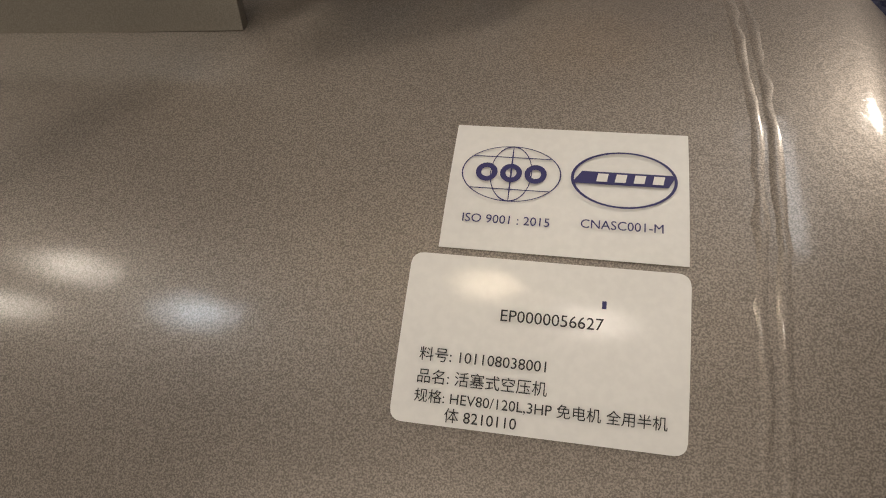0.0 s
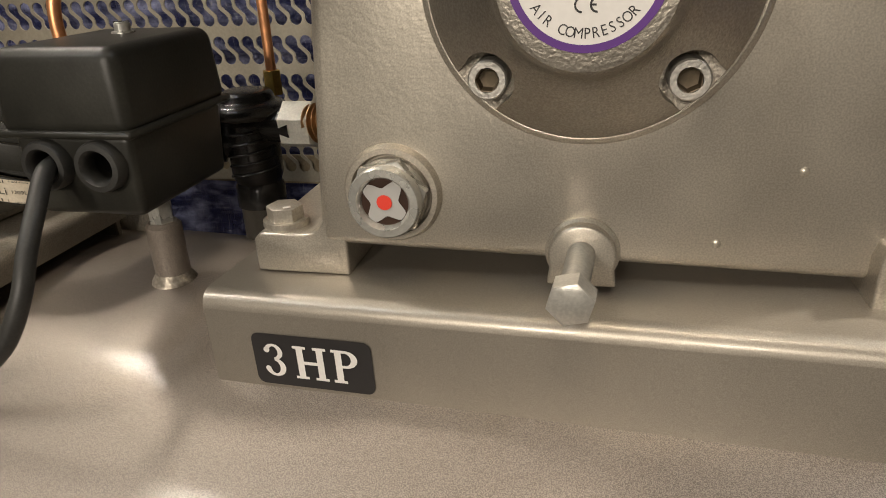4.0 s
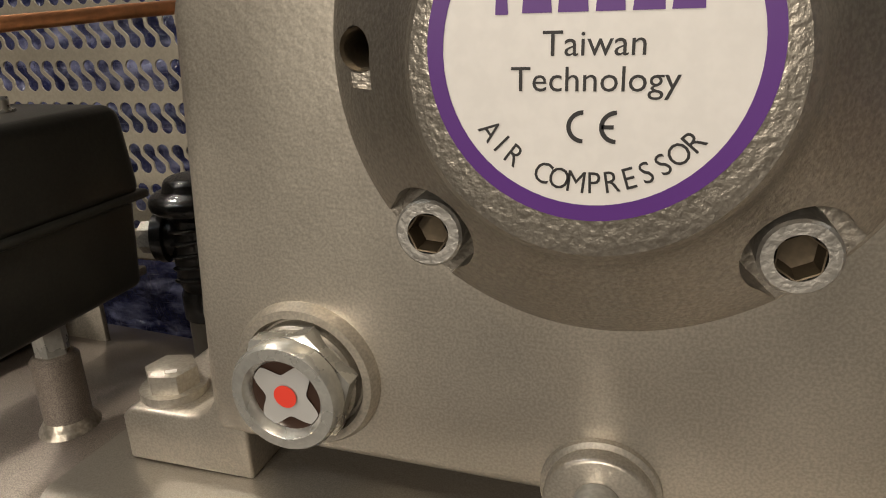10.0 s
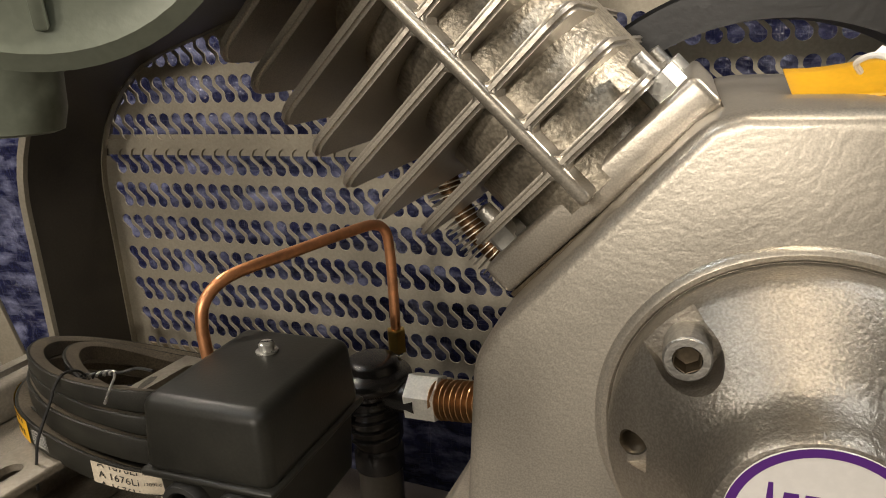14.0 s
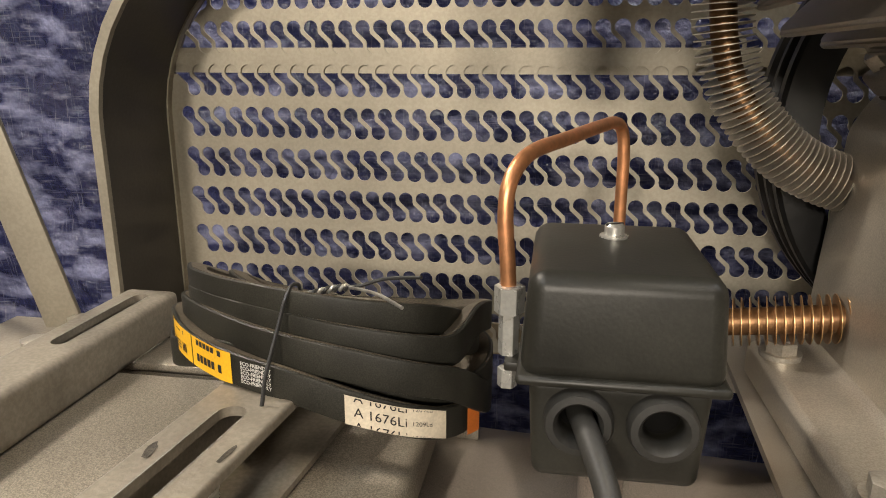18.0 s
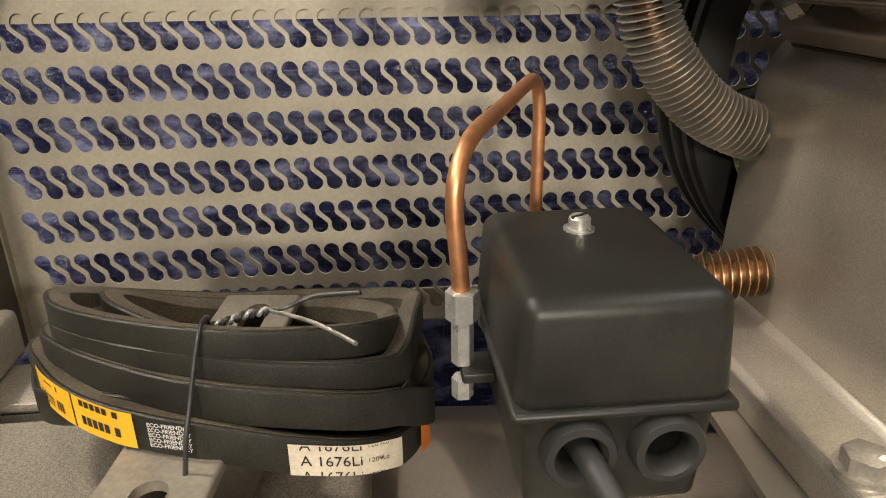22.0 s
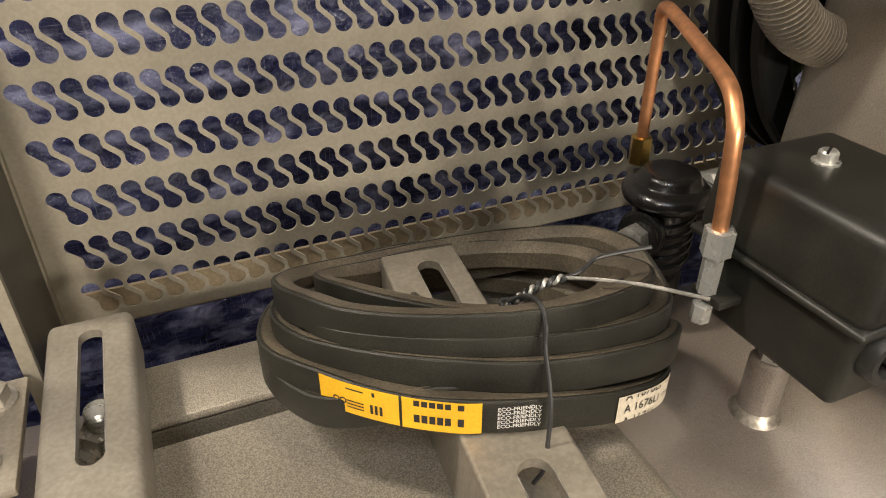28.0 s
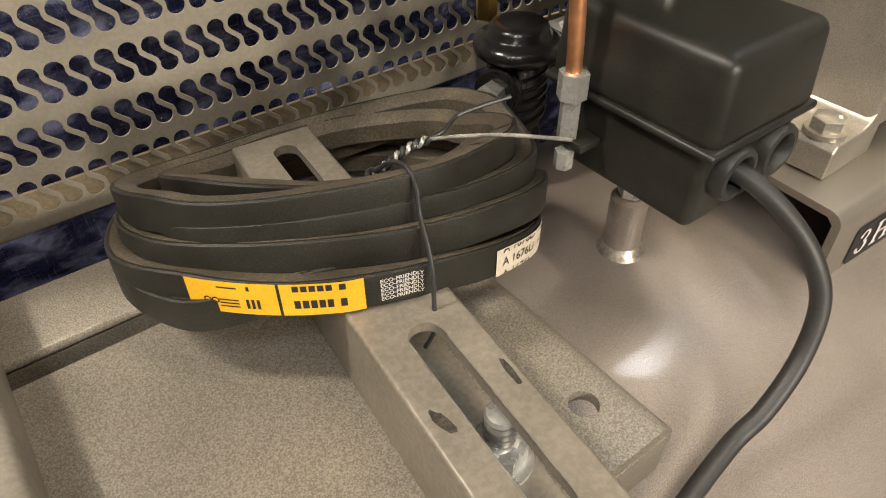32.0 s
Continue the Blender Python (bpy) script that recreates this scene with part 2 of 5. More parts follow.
def tarp_material():
    m = bpy.data.materials.new("woven_tarp")
    m.use_nodes = True
    nt = m.node_tree
    b = nt.nodes["Principled BSDF"]
    b.inputs["Roughness"].default_value = 0.16
    tc = nt.nodes.new("ShaderNodeTexCoord")
    waves = []
    for axis, scale in (("X", 330.0), ("Z", 360.0)):
        w = nt.nodes.new("ShaderNodeTexWave")
        w.bands_direction = axis
        w.inputs["Scale"].default_value, w.inputs["Distortion"].default_value = scale, 1.2
        w.inputs["Detail"].default_value, w.inputs["Detail Scale"].default_value = 2, 0.3
        nt.links.new(tc.outputs["Object"], w.inputs["Vector"])
        waves.append(w)
    weave = nt.nodes.new("ShaderNodeMath")
    weave.operation = "MULTIPLY"
    nt.links.new(waves[0].outputs[1], weave.inputs[0])
    nt.links.new(waves[1].outputs[1], weave.inputs[1])
    streak = nt.nodes.new("ShaderNodeTexNoise")
    mp = nt.nodes.new("ShaderNodeMapping")
    mp.inputs["Scale"].default_value = (26, 26, 60)
    nt.links.new(tc.outputs["Object"], mp.inputs[0])
    nt.links.new(mp.outputs[0], streak.inputs[0])
    streak.inputs["Scale"].default_value, streak.inputs["Detail"].default_value = 1.0, 4
    # lilac patches paint the sheet's glossy reflections into its colour
    ramp = nt.nodes.new("ShaderNodeValToRGB")
    ramp.color_ramp.elements[0].position, ramp.color_ramp.elements[1].position = 0.46, 0.70
    ramp.color_ramp.elements[0].color, ramp.color_ramp.elements[1].color = (0.013, 0.016, 0.058, 1), (0.205, 0.217, 0.345, 1)
    nt.links.new(streak.outputs[0], ramp.inputs[0])
    # pale strands of the weave and their glints, painted as short runs both ways
    runs = []
    for size in ((38, 38, 900), (900, 38, 38)):
        rm = nt.nodes.new("ShaderNodeMapping")
        rm.inputs["Scale"].default_value = size
        rn = nt.nodes.new("ShaderNodeTexNoise")
        rn.inputs["Scale"].default_value, rn.inputs["Detail"].default_value = 1.0, 2
        nt.links.new(tc.outputs["Object"], rm.inputs[0])
        nt.links.new(rm.outputs[0], rn.inputs[0])
        runs.append(rn)
    strand = nt.nodes.new("ShaderNodeMath")
    strand.operation = "MAXIMUM"
    nt.links.new(runs[0].outputs[0], strand.inputs[0])
    nt.links.new(runs[1].outputs[0], strand.inputs[1])
    pale = nt.nodes.new("ShaderNodeMapRange")
    pale.inputs[1].default_value, pale.inputs[2].default_value, pale.inputs[4].default_value = 0.60, 0.82, 0.28
    nt.links.new(strand.outputs[0], pale.inputs[0])
    fleck = nt.nodes.new("ShaderNodeMix")
    fleck.data_type = "RGBA"
    fleck.inputs[7].default_value = (0.42, 0.42, 0.50, 1)
    nt.links.new(pale.outputs[0], fleck.inputs[0])
    nt.links.new(ramp.outputs[0], fleck.inputs[6])
    nt.links.new(fleck.outputs[2], b.inputs["Base Color"])
    add = nt.nodes.new("ShaderNodeMath")
    add.operation = "ADD"
    nt.links.new(weave.outputs[0], add.inputs[0])
    nt.links.new(streak.outputs[0], add.inputs[1])
    bn = nt.nodes.new("ShaderNodeBump")
    bn.inputs["Strength"].default_value, bn.inputs["Distance"].default_value = 0.5, 0.0006
    nt.links.new(add.outputs[0], bn.inputs["Height"])
    crease = nt.nodes.new("ShaderNodeTexVoronoi")
    crease.feature = "DISTANCE_TO_EDGE"
    crease.inputs["Scale"].default_value = 42.0
    nt.links.new(tc.outputs["Object"], crease.inputs["Vector"])
    soft = nt.nodes.new("ShaderNodeTexNoise")
    soft.inputs["Scale"].default_value, soft.inputs["Detail"].default_value = 95.0, 4
    nt.links.new(tc.outputs["Object"], soft.inputs["Vector"])
    both = nt.nodes.new("ShaderNodeMath")
    both.operation = "ADD"
    nt.links.new(crease.outputs["Distance"], both.inputs[0])
    nt.links.new(soft.outputs[0], both.inputs[1])
    b2 = nt.nodes.new("ShaderNodeBump")
    b2.inputs["Strength"].default_value, b2.inputs["Distance"].default_value = 0.9, 0.006
    nt.links.new(both.outputs[0], b2.inputs["Height"])
    nt.links.new(bn.outputs[0], b2.inputs["Normal"])
    nt.links.new(b2.outputs[0], b.inputs["Normal"])
    return m


M_TARP = tarp_material()


# ---------------------------------------------------------------- mesh helpers
def bm_box(x0, x1, y0, y1, z0, z1, bevel=0.0, seg=2):
    bm = bmesh.new()
    bmesh.ops.create_cube(bm, size=1, matrix=Matrix.LocRotScale(((x0 + x1) / 2, (y0 + y1) / 2, (z0 + z1) / 2), None, (x1 - x0, y1 - y0, z1 - z0)))
    if bevel:
        bmesh.ops.bevel(bm, geom=list(bm.edges), offset=bevel, segments=seg, profile=0.5, affect="EDGES")
    return bm


def bm_prism(poly, y0, y1, bevel=0.0, seg=2):
    """A polygon in x and z, given round, stretched from y0 to y1."""
    bm = bmesh.new()
    front = [bm.verts.new((x, y0, z)) for x, z in poly]
    back = [bm.verts.new((x, y1, z)) for x, z in poly]
    bm.faces.new(front)
    bm.faces.new(back[::-1])
    n = len(poly)
    for i in range(n):
        bm.faces.new((front[i], back[i], back[(i + 1) % n], front[(i + 1) % n]))
    bmesh.ops.recalc_face_normals(bm, faces=list(bm.faces))
    if bevel:
        bmesh.ops.bevel(bm, geom=list(bm.edges), offset=bevel, segments=seg, profile=0.5, affect="EDGES", clamp_overlap=True)
    return bm


def bm_lathe(profile, n=32, m=Matrix()):
    """Turns (radius, height) round the z axis; radius 0 closes an end."""
    bm = bmesh.new()
    rings = []
    for r, h in profile:
        if r == 0:
            rings.append([bm.verts.new(m @ Vector((0, 0, h)))])
        else:
            rings.append([bm.verts.new(m @ Vector((r * math.cos(a), r * math.sin(a), h))) for a in (math.tau * i / n for i in range(n))])
    for a, b in zip(rings, rings[1:]):
        for i in range(n):
            j = (i + 1) % n
            if len(a) == 1 and len(b) > 1:
                bm.faces.new((a[0], b[j], b[i]))
            elif len(b) == 1 and len(a) > 1:
                bm.faces.new((a[i], a[j], b[0]))
            elif len(a) > 1:
                bm.faces.new((a[i], a[j], b[j], b[i]))
    bmesh.ops.recalc_face_normals(bm, faces=list(bm.faces))
    return bm


def bm_hex(r, h0, h1, m=Matrix(), chamfer=0.1):
    """A bolt head or nut: six flats, r across the corners, chamfered at its outer end."""
    return bm_lathe([(0, h0), (r, h0), (r, h1 - chamfer * r * 0.6), (r * (1 - chamfer), h1), (0, h1)], 6, m)


FRONT = pose(0, 0, 0, 90)      # turns a lathe's height towards -y


def smooth_path(points, steps=10):
    """A Catmull-Rom curve through the points."""
    p = [Vector(q) for q in points]
    p = [2 * p[0] - p[1]] + p + [2 * p[-1] - p[-2]]
    out = []
    for i in range(1, len(p) - 2):
        for k in range(steps):
            t = k / steps
            out.append(0.5 * (2 * p[i] + (p[i + 1] - p[i - 1]) * t + (2 * p[i - 1] - 5 * p[i] + 4 * p[i + 1] - p[i + 2]) * t * t
                              + (3 * p[i] - p[i - 1] - 3 * p[i + 1] + p[i + 2]) * t ** 3))
    return out + [p[-2]]


def frames_along(path, up=(0, 0, 1)):
    side = None
    for i, p in enumerate(path):
        d = (path[min(i + 1, len(path) - 1)] - path[max(i - 1, 0)]).normalized()
        if side is None:
            side = d.cross(Vector(up))
            if side.length < 0.05:
                side = d.cross(Vector((1, 0, 0)))
        side = (side - d * side.dot(d)).normalized()
        yield p, d, side, side.cross(d)


def bm_sweep(path, section, closed=False, up=(0, 0, 1), caps=True):
    """A section of (side, up) points carried along a path."""
    bm = bmesh.new()
    rings = [[bm.verts.new(p + s * a + u * b) for a, b in section] for p, d, s, u in frames_along(path, up)]
    n = len(section)
    pairs = list(zip(rings, rings[1:])) + ([(rings[-1], rings[0])] if closed else [])
    for a, b in pairs:
        for i in range(n):
            bm.faces.new((a[i], a[(i + 1) % n], b[(i + 1) % n], b[i]))
    if caps and not closed:
        bm.faces.new(rings[0][::-1])
        bm.faces.new(rings[-1])
    bmesh.ops.recalc_face_normals(bm, faces=list(bm.faces))
    return bm


def circle(r, n=12):
    return [(r * math.cos(math.tau * i / n), r * math.sin(math.tau * i / n)) for i in range(n)]


def join(*bms):
    """One bmesh out of several."""
    out = bmesh.new()
    for b in bms:
        me = bpy.data.meshes.new("tmp")
        b.to_mesh(me)
        b.free()
        out.from_mesh(me)
        bpy.data.meshes.remove(me)
    return out


def cut(bm, *cutters):
    """The bmesh less the cutters, solved exactly."""
    made = []
    for b in (bm,) + cutters:
        me = bpy.data.meshes.new("tmp")
        b.to_mesh(me)
        b.free()
        ob = bpy.data.objects.new("tmp", me)
        scene.collection.objects.link(ob)
        made.append(ob)
    for c in made[1:]:
        mod = made[0].modifiers.new("cut", "BOOLEAN")
        mod.operation, mod.solver, mod.object = "DIFFERENCE", "EXACT", c
    dg = bpy.context.evaluated_depsgraph_get()
    me = bpy.data.meshes.new_from_object(made[0].evaluated_get(dg))
    out = bmesh.new()
    out.from_mesh(me)
    bpy.data.meshes.remove(me)
    for ob in made:
        me = ob.data
        bpy.data.objects.remove(ob)
        bpy.data.meshes.remove(me)
    return out


def moved(bm, m):
    bmesh.ops.transform(bm, matrix=m, verts=list(bm.verts))
    return bm


def to_mesh(bm, name, mat, smooth=True, sharp=35):
    me = bpy.data.meshes.new(name)
    bm.to_mesh(me)
    bm.free()
    me.materials.append(mat)
    if smooth:
        me.shade_smooth()
        me.set_sharp_from_angle(angle=radians(sharp))
    return me


def thing(name, at=(0, 0, 0), label="", category="", group="", kind=""):
    ob = new(name)
    ob.empty_display_size = 0.02
    ob.location = at
    return tagged(ob, label, category, group, kind)


def part(name, bm, mat, parent, label="", smooth=True, sharp=35):
    """One mesh object under a thing or a part; its bmesh is in world metres."""
    at = parent
    shift = Vector((0, 0, 0))
    while at is not None:
        shift = shift + at.location
        at = at.parent
    moved(bm, Matrix.Translation(-shift))
    ob = new(name, to_mesh(bm, name, mat, smooth, sharp))
    ob.parent = parent
    return tagged(ob, label) if label else ob


def solo(name, bm, mat, label, category, group="", kind="", smooth=True, sharp=35):
    return tagged(new(name, to_mesh(bm, name, mat, smooth, sharp)), label, category, group, kind)


def text_bm(body, size, align="CENTER", squeeze=1.0, bold=0.0):
    """Flat lettering in x and y with the built-in font, as a bmesh."""
    cu = bpy.data.curves.new("lettering", "FONT")
    cu.body, cu.size, cu.align_x, cu.align_y, cu.offset = body, size, align, "CENTER", bold
    cu.resolution_u = 3
    ob = bpy.data.objects.new("lettering", cu)
    scene.collection.objects.link(ob)
    dg = bpy.context.evaluated_depsgraph_get()
    me = bpy.data.meshes.new_from_object(ob.evaluated_get(dg))
    bm = bmesh.new()
    bm.from_mesh(me)
    bpy.data.objects.remove(ob)
    bpy.data.curves.remove(cu)
    bpy.data.meshes.remove(me)
    if squeeze != 1.0:
        bmesh.ops.scale(bm, vec=(squeeze, 1, 1), verts=list(bm.verts))
    return bm


def bm_flat(points):
    """A flat face in x and y."""
    bm = bmesh.new()
    bm.faces.new([bm.verts.new((x, y, 0)) for x, y in points])
    return bm


def rounded(w, h, r, n=5):
    out = []
    for cx, cy, a0 in ((w / 2 - r, h / 2 - r, 0), (-w / 2 + r, h / 2 - r, 90), (-w / 2 + r, -h / 2 + r, 180), (w / 2 - r, -h / 2 + r, 270)):
        out += [(cx + r * math.cos(radians(a0 + 90 * k / n)), cy + r * math.sin(radians(a0 + 90 * k / n))) for k in range(n + 1)]
    return out


def bm_ring(r0, r1, n=48, sx=1.0, sy=1.0):
    bm = bmesh.new()
    a = [bm.verts.new((r0 * sx * math.cos(math.tau * i / n), r0 * sy * math.sin(math.tau * i / n), 0)) for i in range(n)]
    b = [bm.verts.new((r1 * sx * math.cos(math.tau * i / n), r1 * sy * math.sin(math.tau * i / n), 0)) for i in range(n)]
    for i in range(n):
        j = (i + 1) % n
        bm.faces.new((a[i], b[i], b[j], a[j]))
    return bm


# ---------------------------------------------------------------- room that closes the place
ROOM = (-3.2, 3.2, -6.2, 2.4, 0.0, 2.6)
x0, x1, y0, y1, z0, z1 = ROOM
solo("floor", bm_box(x0, x1, y0, y1, -0.1, 0), M_FLOOR, "grey concrete floor under the compressor", "floor", kind="structure")
solo("ceiling", bm_box(x0, x1, y0, y1, z1, z1 + 0.1), M_CEIL, "plain pale ceiling", "ceiling", kind="structure")
for nm, b in (("wall_north", (x0, x1, y1, y1 + 0.1, z0, z1)), ("wall_south", (x0, x1, y0 - 0.1, y0, z0, z1)),
              ("wall_east", (x1, x1 + 0.1, y0, y1, z0, z1)), ("wall_west", (x0 - 0.1, x0, y0, y1, z0, z1))):
    solo(nm, bm_box(*b), M_WALL, "plain beige wall", "wall", kind="structure")


def tarp():
    """A woven sheet that hangs in soft folds behind the guard."""
    bm = bmesh.new()
    nx, nz = 300, 120
    grid = []
    for j in range(nz + 1):
        row = []
        for i in range(nx + 1):
            x, z = -1.5 + 3.0 * i / nx, 1.12 * j / nz
            fold = 0.018 * noise.noise(Vector((x * 3.1, 0.3, z * 2.2))) + 0.008 * noise.noise(Vector((x * 9, 2.3, z * 11)))
            fold += 0.0075 * noise.noise(Vector((x * 24, 5.3, z * 22))) + 0.0022 * noise.noise(Vector((x * 75, 1.3, z * 80)))
            row.append(bm.verts.new((x, 0.43 + fold, z)))
        grid.append(row)
    for j in range(nz):
        for i in range(nx):
            bm.faces.new((grid[j][i], grid[j][i + 1], grid[j + 1][i + 1], grid[j + 1][i]))
    ob = solo("tarpaulin", bm, M_TARP, "creased blue woven plastic tarpaulin hanging behind the guard", "tarpaulin", sharp=180)
    sol = ob.modifiers.new("thickness", "SOLIDIFY")
    sol.thickness = 0.001
    return ob


tarp()

# ---------------------------------------------------------------- air tank
TY, TZ, TR = 0.032, 0.3860, 0.236      # axis and radius of the tank
TX0, TX1 = -0.62, 0.4340              # its straight shell


def on_tank(x, s, lift=0.0):
    """The place s metres round the shell from its front, upwards, at x."""
    a = s / TR
    return Vector((x, TY - TURN * (x - 0.38) - (TR + lift) * math.cos(a), TZ + RISE * (x - 0.38) + (TR + lift) * math.sin(a)))


TURN, RISE = 0.0950, 0.009     # the axis turns towards the front and rises along x


def aslant(bm):
    """Brings a part built along x into the line of the tank's axis."""
    for v in bm.verts:
        x = v.co.x = v.co.x + 0.085 * (v.co.y - TY)
        v.co.y -= TURN * (x - 0.38)
        v.co.z += RISE * (x - 0.38)
    return bm


def tank():
    t = thing("air_tank", (0, TY, 0), "champagne-grey painted steel air tank lying on its feet", "air tank")
    along = Matrix.Translation((0, TY, TZ)) @ pose(0, 0, 0, 0, 90)
    part("shell", aslant(bm_lathe([(TR, TX0 + k * (TX1 - TX0) / 8) for k in range(9)], 160, along)), M_TANK, t, sharp=60)
    dome = [(TR, 0.0)] + [(TR * math.cos(radians(a)) if a < 90 else 0, 0.022 + 0.075 * math.sin(radians(a))) for a in range(0, 91, 10)]
    part("end_cap", aslant(bm_lathe([(r, TX1 + 0.002 + h) for r, h in dome], 160, along)), M_TANK, t, sharp=60)
    part("end_cap", aslant(bm_lathe([(r, TX0 - 0.002 - h) for r, h in dome], 160, along)), M_TANK, t, sharp=60)
    # the girth weld with its ripples
    bm = bmesh.new()
    n, rings = 220, []
    for i in range(n):
        a = math.tau * i / n
        wob = -0.001 + 0.0010 * noise.noise(Vector((a * 14, 1.7, 0)))
        ring = []
        for k in range(13):
            u = -1 + 2 * k / 12
            h = TR - 0.0003 + 0.0009 * abs(math.sin(u * 3.2)) * max(0.0, 1 - u * u) * (0.8 + 0.5 * noise.noise(Vector((a * 60, 8.0, u))))
            x = TX1 + wob + 0.0050 * u + 0.0016 * noise.noise(Vector((a * 45, u, 3.0)))
            ring.append(bm.verts.new((x, TY - h * math.cos(a), TZ + h * math.sin(a))))
        rings.append(ring)
    for a, b in zip(rings, rings[1:] + rings[:1]):
        for k in range(12):
            bm.faces.new((a[k], a[k + 1], b[k + 1], b[k]))
    bmesh.ops.recalc_face_normals(bm, faces=list(bm.faces))
    part("weld_seam", aslant(bm), M_TANK, t, "rippled girth weld", sharp=80)
    for x in (-0.45, 0.30):
        for s in (-1, 1):
            leg = bm_box(x - 0.025, x + 0.025, TY + s * 0.15 - 0.02, TY + s * 0.15 + 0.02, 0.0, 0.24, 0.004)
            part("leg", leg, M_BASE, t)
    return t


AIR_TANK = tank()


def on_shell(bm, x, s, lift, turn=0.0):
    """Lays a flat drawing (x, y) on the shell, its middle at x and s, turned by some degrees."""
    c, d = math.cos(radians(turn)), math.sin(radians(turn))
    middle = on_tank(x, s).y
    for v in bm.verts:
        u, w = v.co.x, v.co.y
        p = on_tank(x + u * c - w * d, s + u * d + w * c, lift)
        p.x += 0.085 * (p.y - middle)      # the way round the shell runs square to its slanting axis
        v.co = p
    return bm


def bm_grid(w, h, nx, ny, r=0.0):
    """A flat sheet, fine enough to bend; r rounds its corners."""
    bm = bmesh.new()
    g = []
    for j in range(ny + 1):
        row = []
        for i in range(nx + 1):
            u, v = -w / 2 + w * i / nx, -h / 2 + h * j / ny
            if r:
                ex, ey = max(0, abs(u) - (w / 2 - r)), max(0, abs(v) - (h / 2 - r))
                q = math.hypot(ex, ey)
                if q > r:
                    u, v = math.copysign(w / 2 - r + ex * r / q, u), math.copysign(h / 2 - r + ey * r / q, v)
            row.append(bm.verts.new((u, v, 0)))
        g.append(row)
    for j in range(ny):
        for i in range(nx):
            bm.faces.new((g[j][i], g[j][i + 1], g[j + 1][i + 1], g[j + 1][i]))
    return bm


def at2(bm, x, y):
    return moved(bm, Matrix.Translation((x, y, 0)))


LBL_TURN = -0.9


def grown(bm, f):
    bmesh.ops.scale(bm, vec=(f, f, 1), verts=list(bm.verts))
    return bm


def certificate_label(x, s, w=0.0562, h=0.0350):
    t = thing("certificate_sticker", on_tank(x, s), "white sticker with two navy certification emblems on the tank", "sticker")
    put = lambda bm, lift=0.0006: on_shell(grown(bm, 1.02), x + 0.0003, s - 0.0010, lift, LBL_TURN)
    part("paper", on_shell(bm_grid(w, h, 12, 12), x, s, 0.0003, LBL_TURN), M_LABEL, t)
    gx, gy, r = -0.0134, 0.0042, 0.0118
    lines = [at2(bm_ring(r - 0.0003, r, 48, 1.0, 0.66), gx, gy)]
    for k in (0.42, 0.0):
        lines.append(at2(bm_ring(r * k - 0.0002 if k else 0.0, max(r * k, 0.0002), 40, 1.0, 0.66 / max(k, 0.05) if k else 40.0), gx, gy))
    for v in (-0.0045, 0.0045):
        lines.append(at2(bm_flat([(-0.0095, -0.00012), (0.0095, -0.00012), (0.0095, 0.00012), (-0.0095, 0.00012)]), gx, gy + v))
    part("globe_emblem", put(join(*lines)), M_INKBLUE, t)
    for k in (-1, 0, 1):
        part("emblem_mark", put(at2(bm_ring(0.0013, 0.0026, 20), gx + 0.0058 * k, gy), 0.0007), M_INKBLUE, t)
    ox, oy = 0.0126, 0.0042
    swoosh = join(at2(bm_ring(0.0113, 0.0120, 48, 1.0, 0.64), ox, oy),
                  at2(bm_flat([(-0.0118, -0.0016), (0.0100, -0.0016), (0.0118, 0.0018), (-0.0095, 0.0018)]), ox, oy))
    part("oval_emblem", put(swoosh, 0.0007), M_INKBLUE, t)
    for k in range(4):
        part("emblem_mark", put(at2(bm_flat([(-0.0012, -0.0011), (0.0012, -0.0011), (0.0016, 0.0011), (-0.0008, 0.0011)]), ox - 0.0050 + 0.0042 * k, oy + 0.0001), 0.0009), M_LABEL, t)
    part("certificate_text", put(join(at2(text_bm("ISO 9001 : 2015", 0.0031), gx, -0.0085), at2(text_bm("CNASC001-M", 0.0031), ox, -0.0080)), 0.0007), M_INKBLUE, t)
    return t


def product_label(x, s, w=0.0625, h=0.0384):
    t = thing("product_sticker", on_tank(x, s), "white rounded product sticker with black printed lines on the tank", "sticker")
    put = lambda bm, lift=0.0007: on_shell(grown(bm, 0.80), x - 0.0018, s - 0.0002, lift, LBL_TURN)
    part("paper", on_shell(bm_grid(w, h, 40, 28, 0.0026), x, s, 0.0003, LBL_TURN), M_LABEL, t)
    rows = [(-0.0096, 0.0075, "EP0000056627", 0.0047), (-0.0306, -0.0053, "料号: 101108038001", 0.0042), (-0.0306, -0.0113, "品名: 活塞式空压机", 0.0042),
            (-0.0306, -0.0165, "规格: HEV80/120L,3HP 免电机 全用半机", 0.0039), (-0.0218, -0.0210, "体 8210110", 0.0041)]
    bms = [at2(text_bm(body, size, "LEFT"), u, v) for u, v, body, size in rows]
    part("printed_text", put(join(*bms)), M_INK, t)
    part("ink_mark", put(at2(bm_grid(0.0012, 0.0022, 2, 2), 0.0185, 0.0132)), M_INKBLUE, t)
    return t


certificate_label(0.3785, 0.2550)
product_label(0.3725, 0.2165)

# ---------------------------------------------------------------- pump bed and crankcase
BED = pose(0.0, -0.002, 0.6065, 0, -1.45, -3.4)


def bars(*boxes):
    return join(*[bm_flat([(a, b), (c, b), (c, d), (a, d)]) for a, b, c, d in boxes])


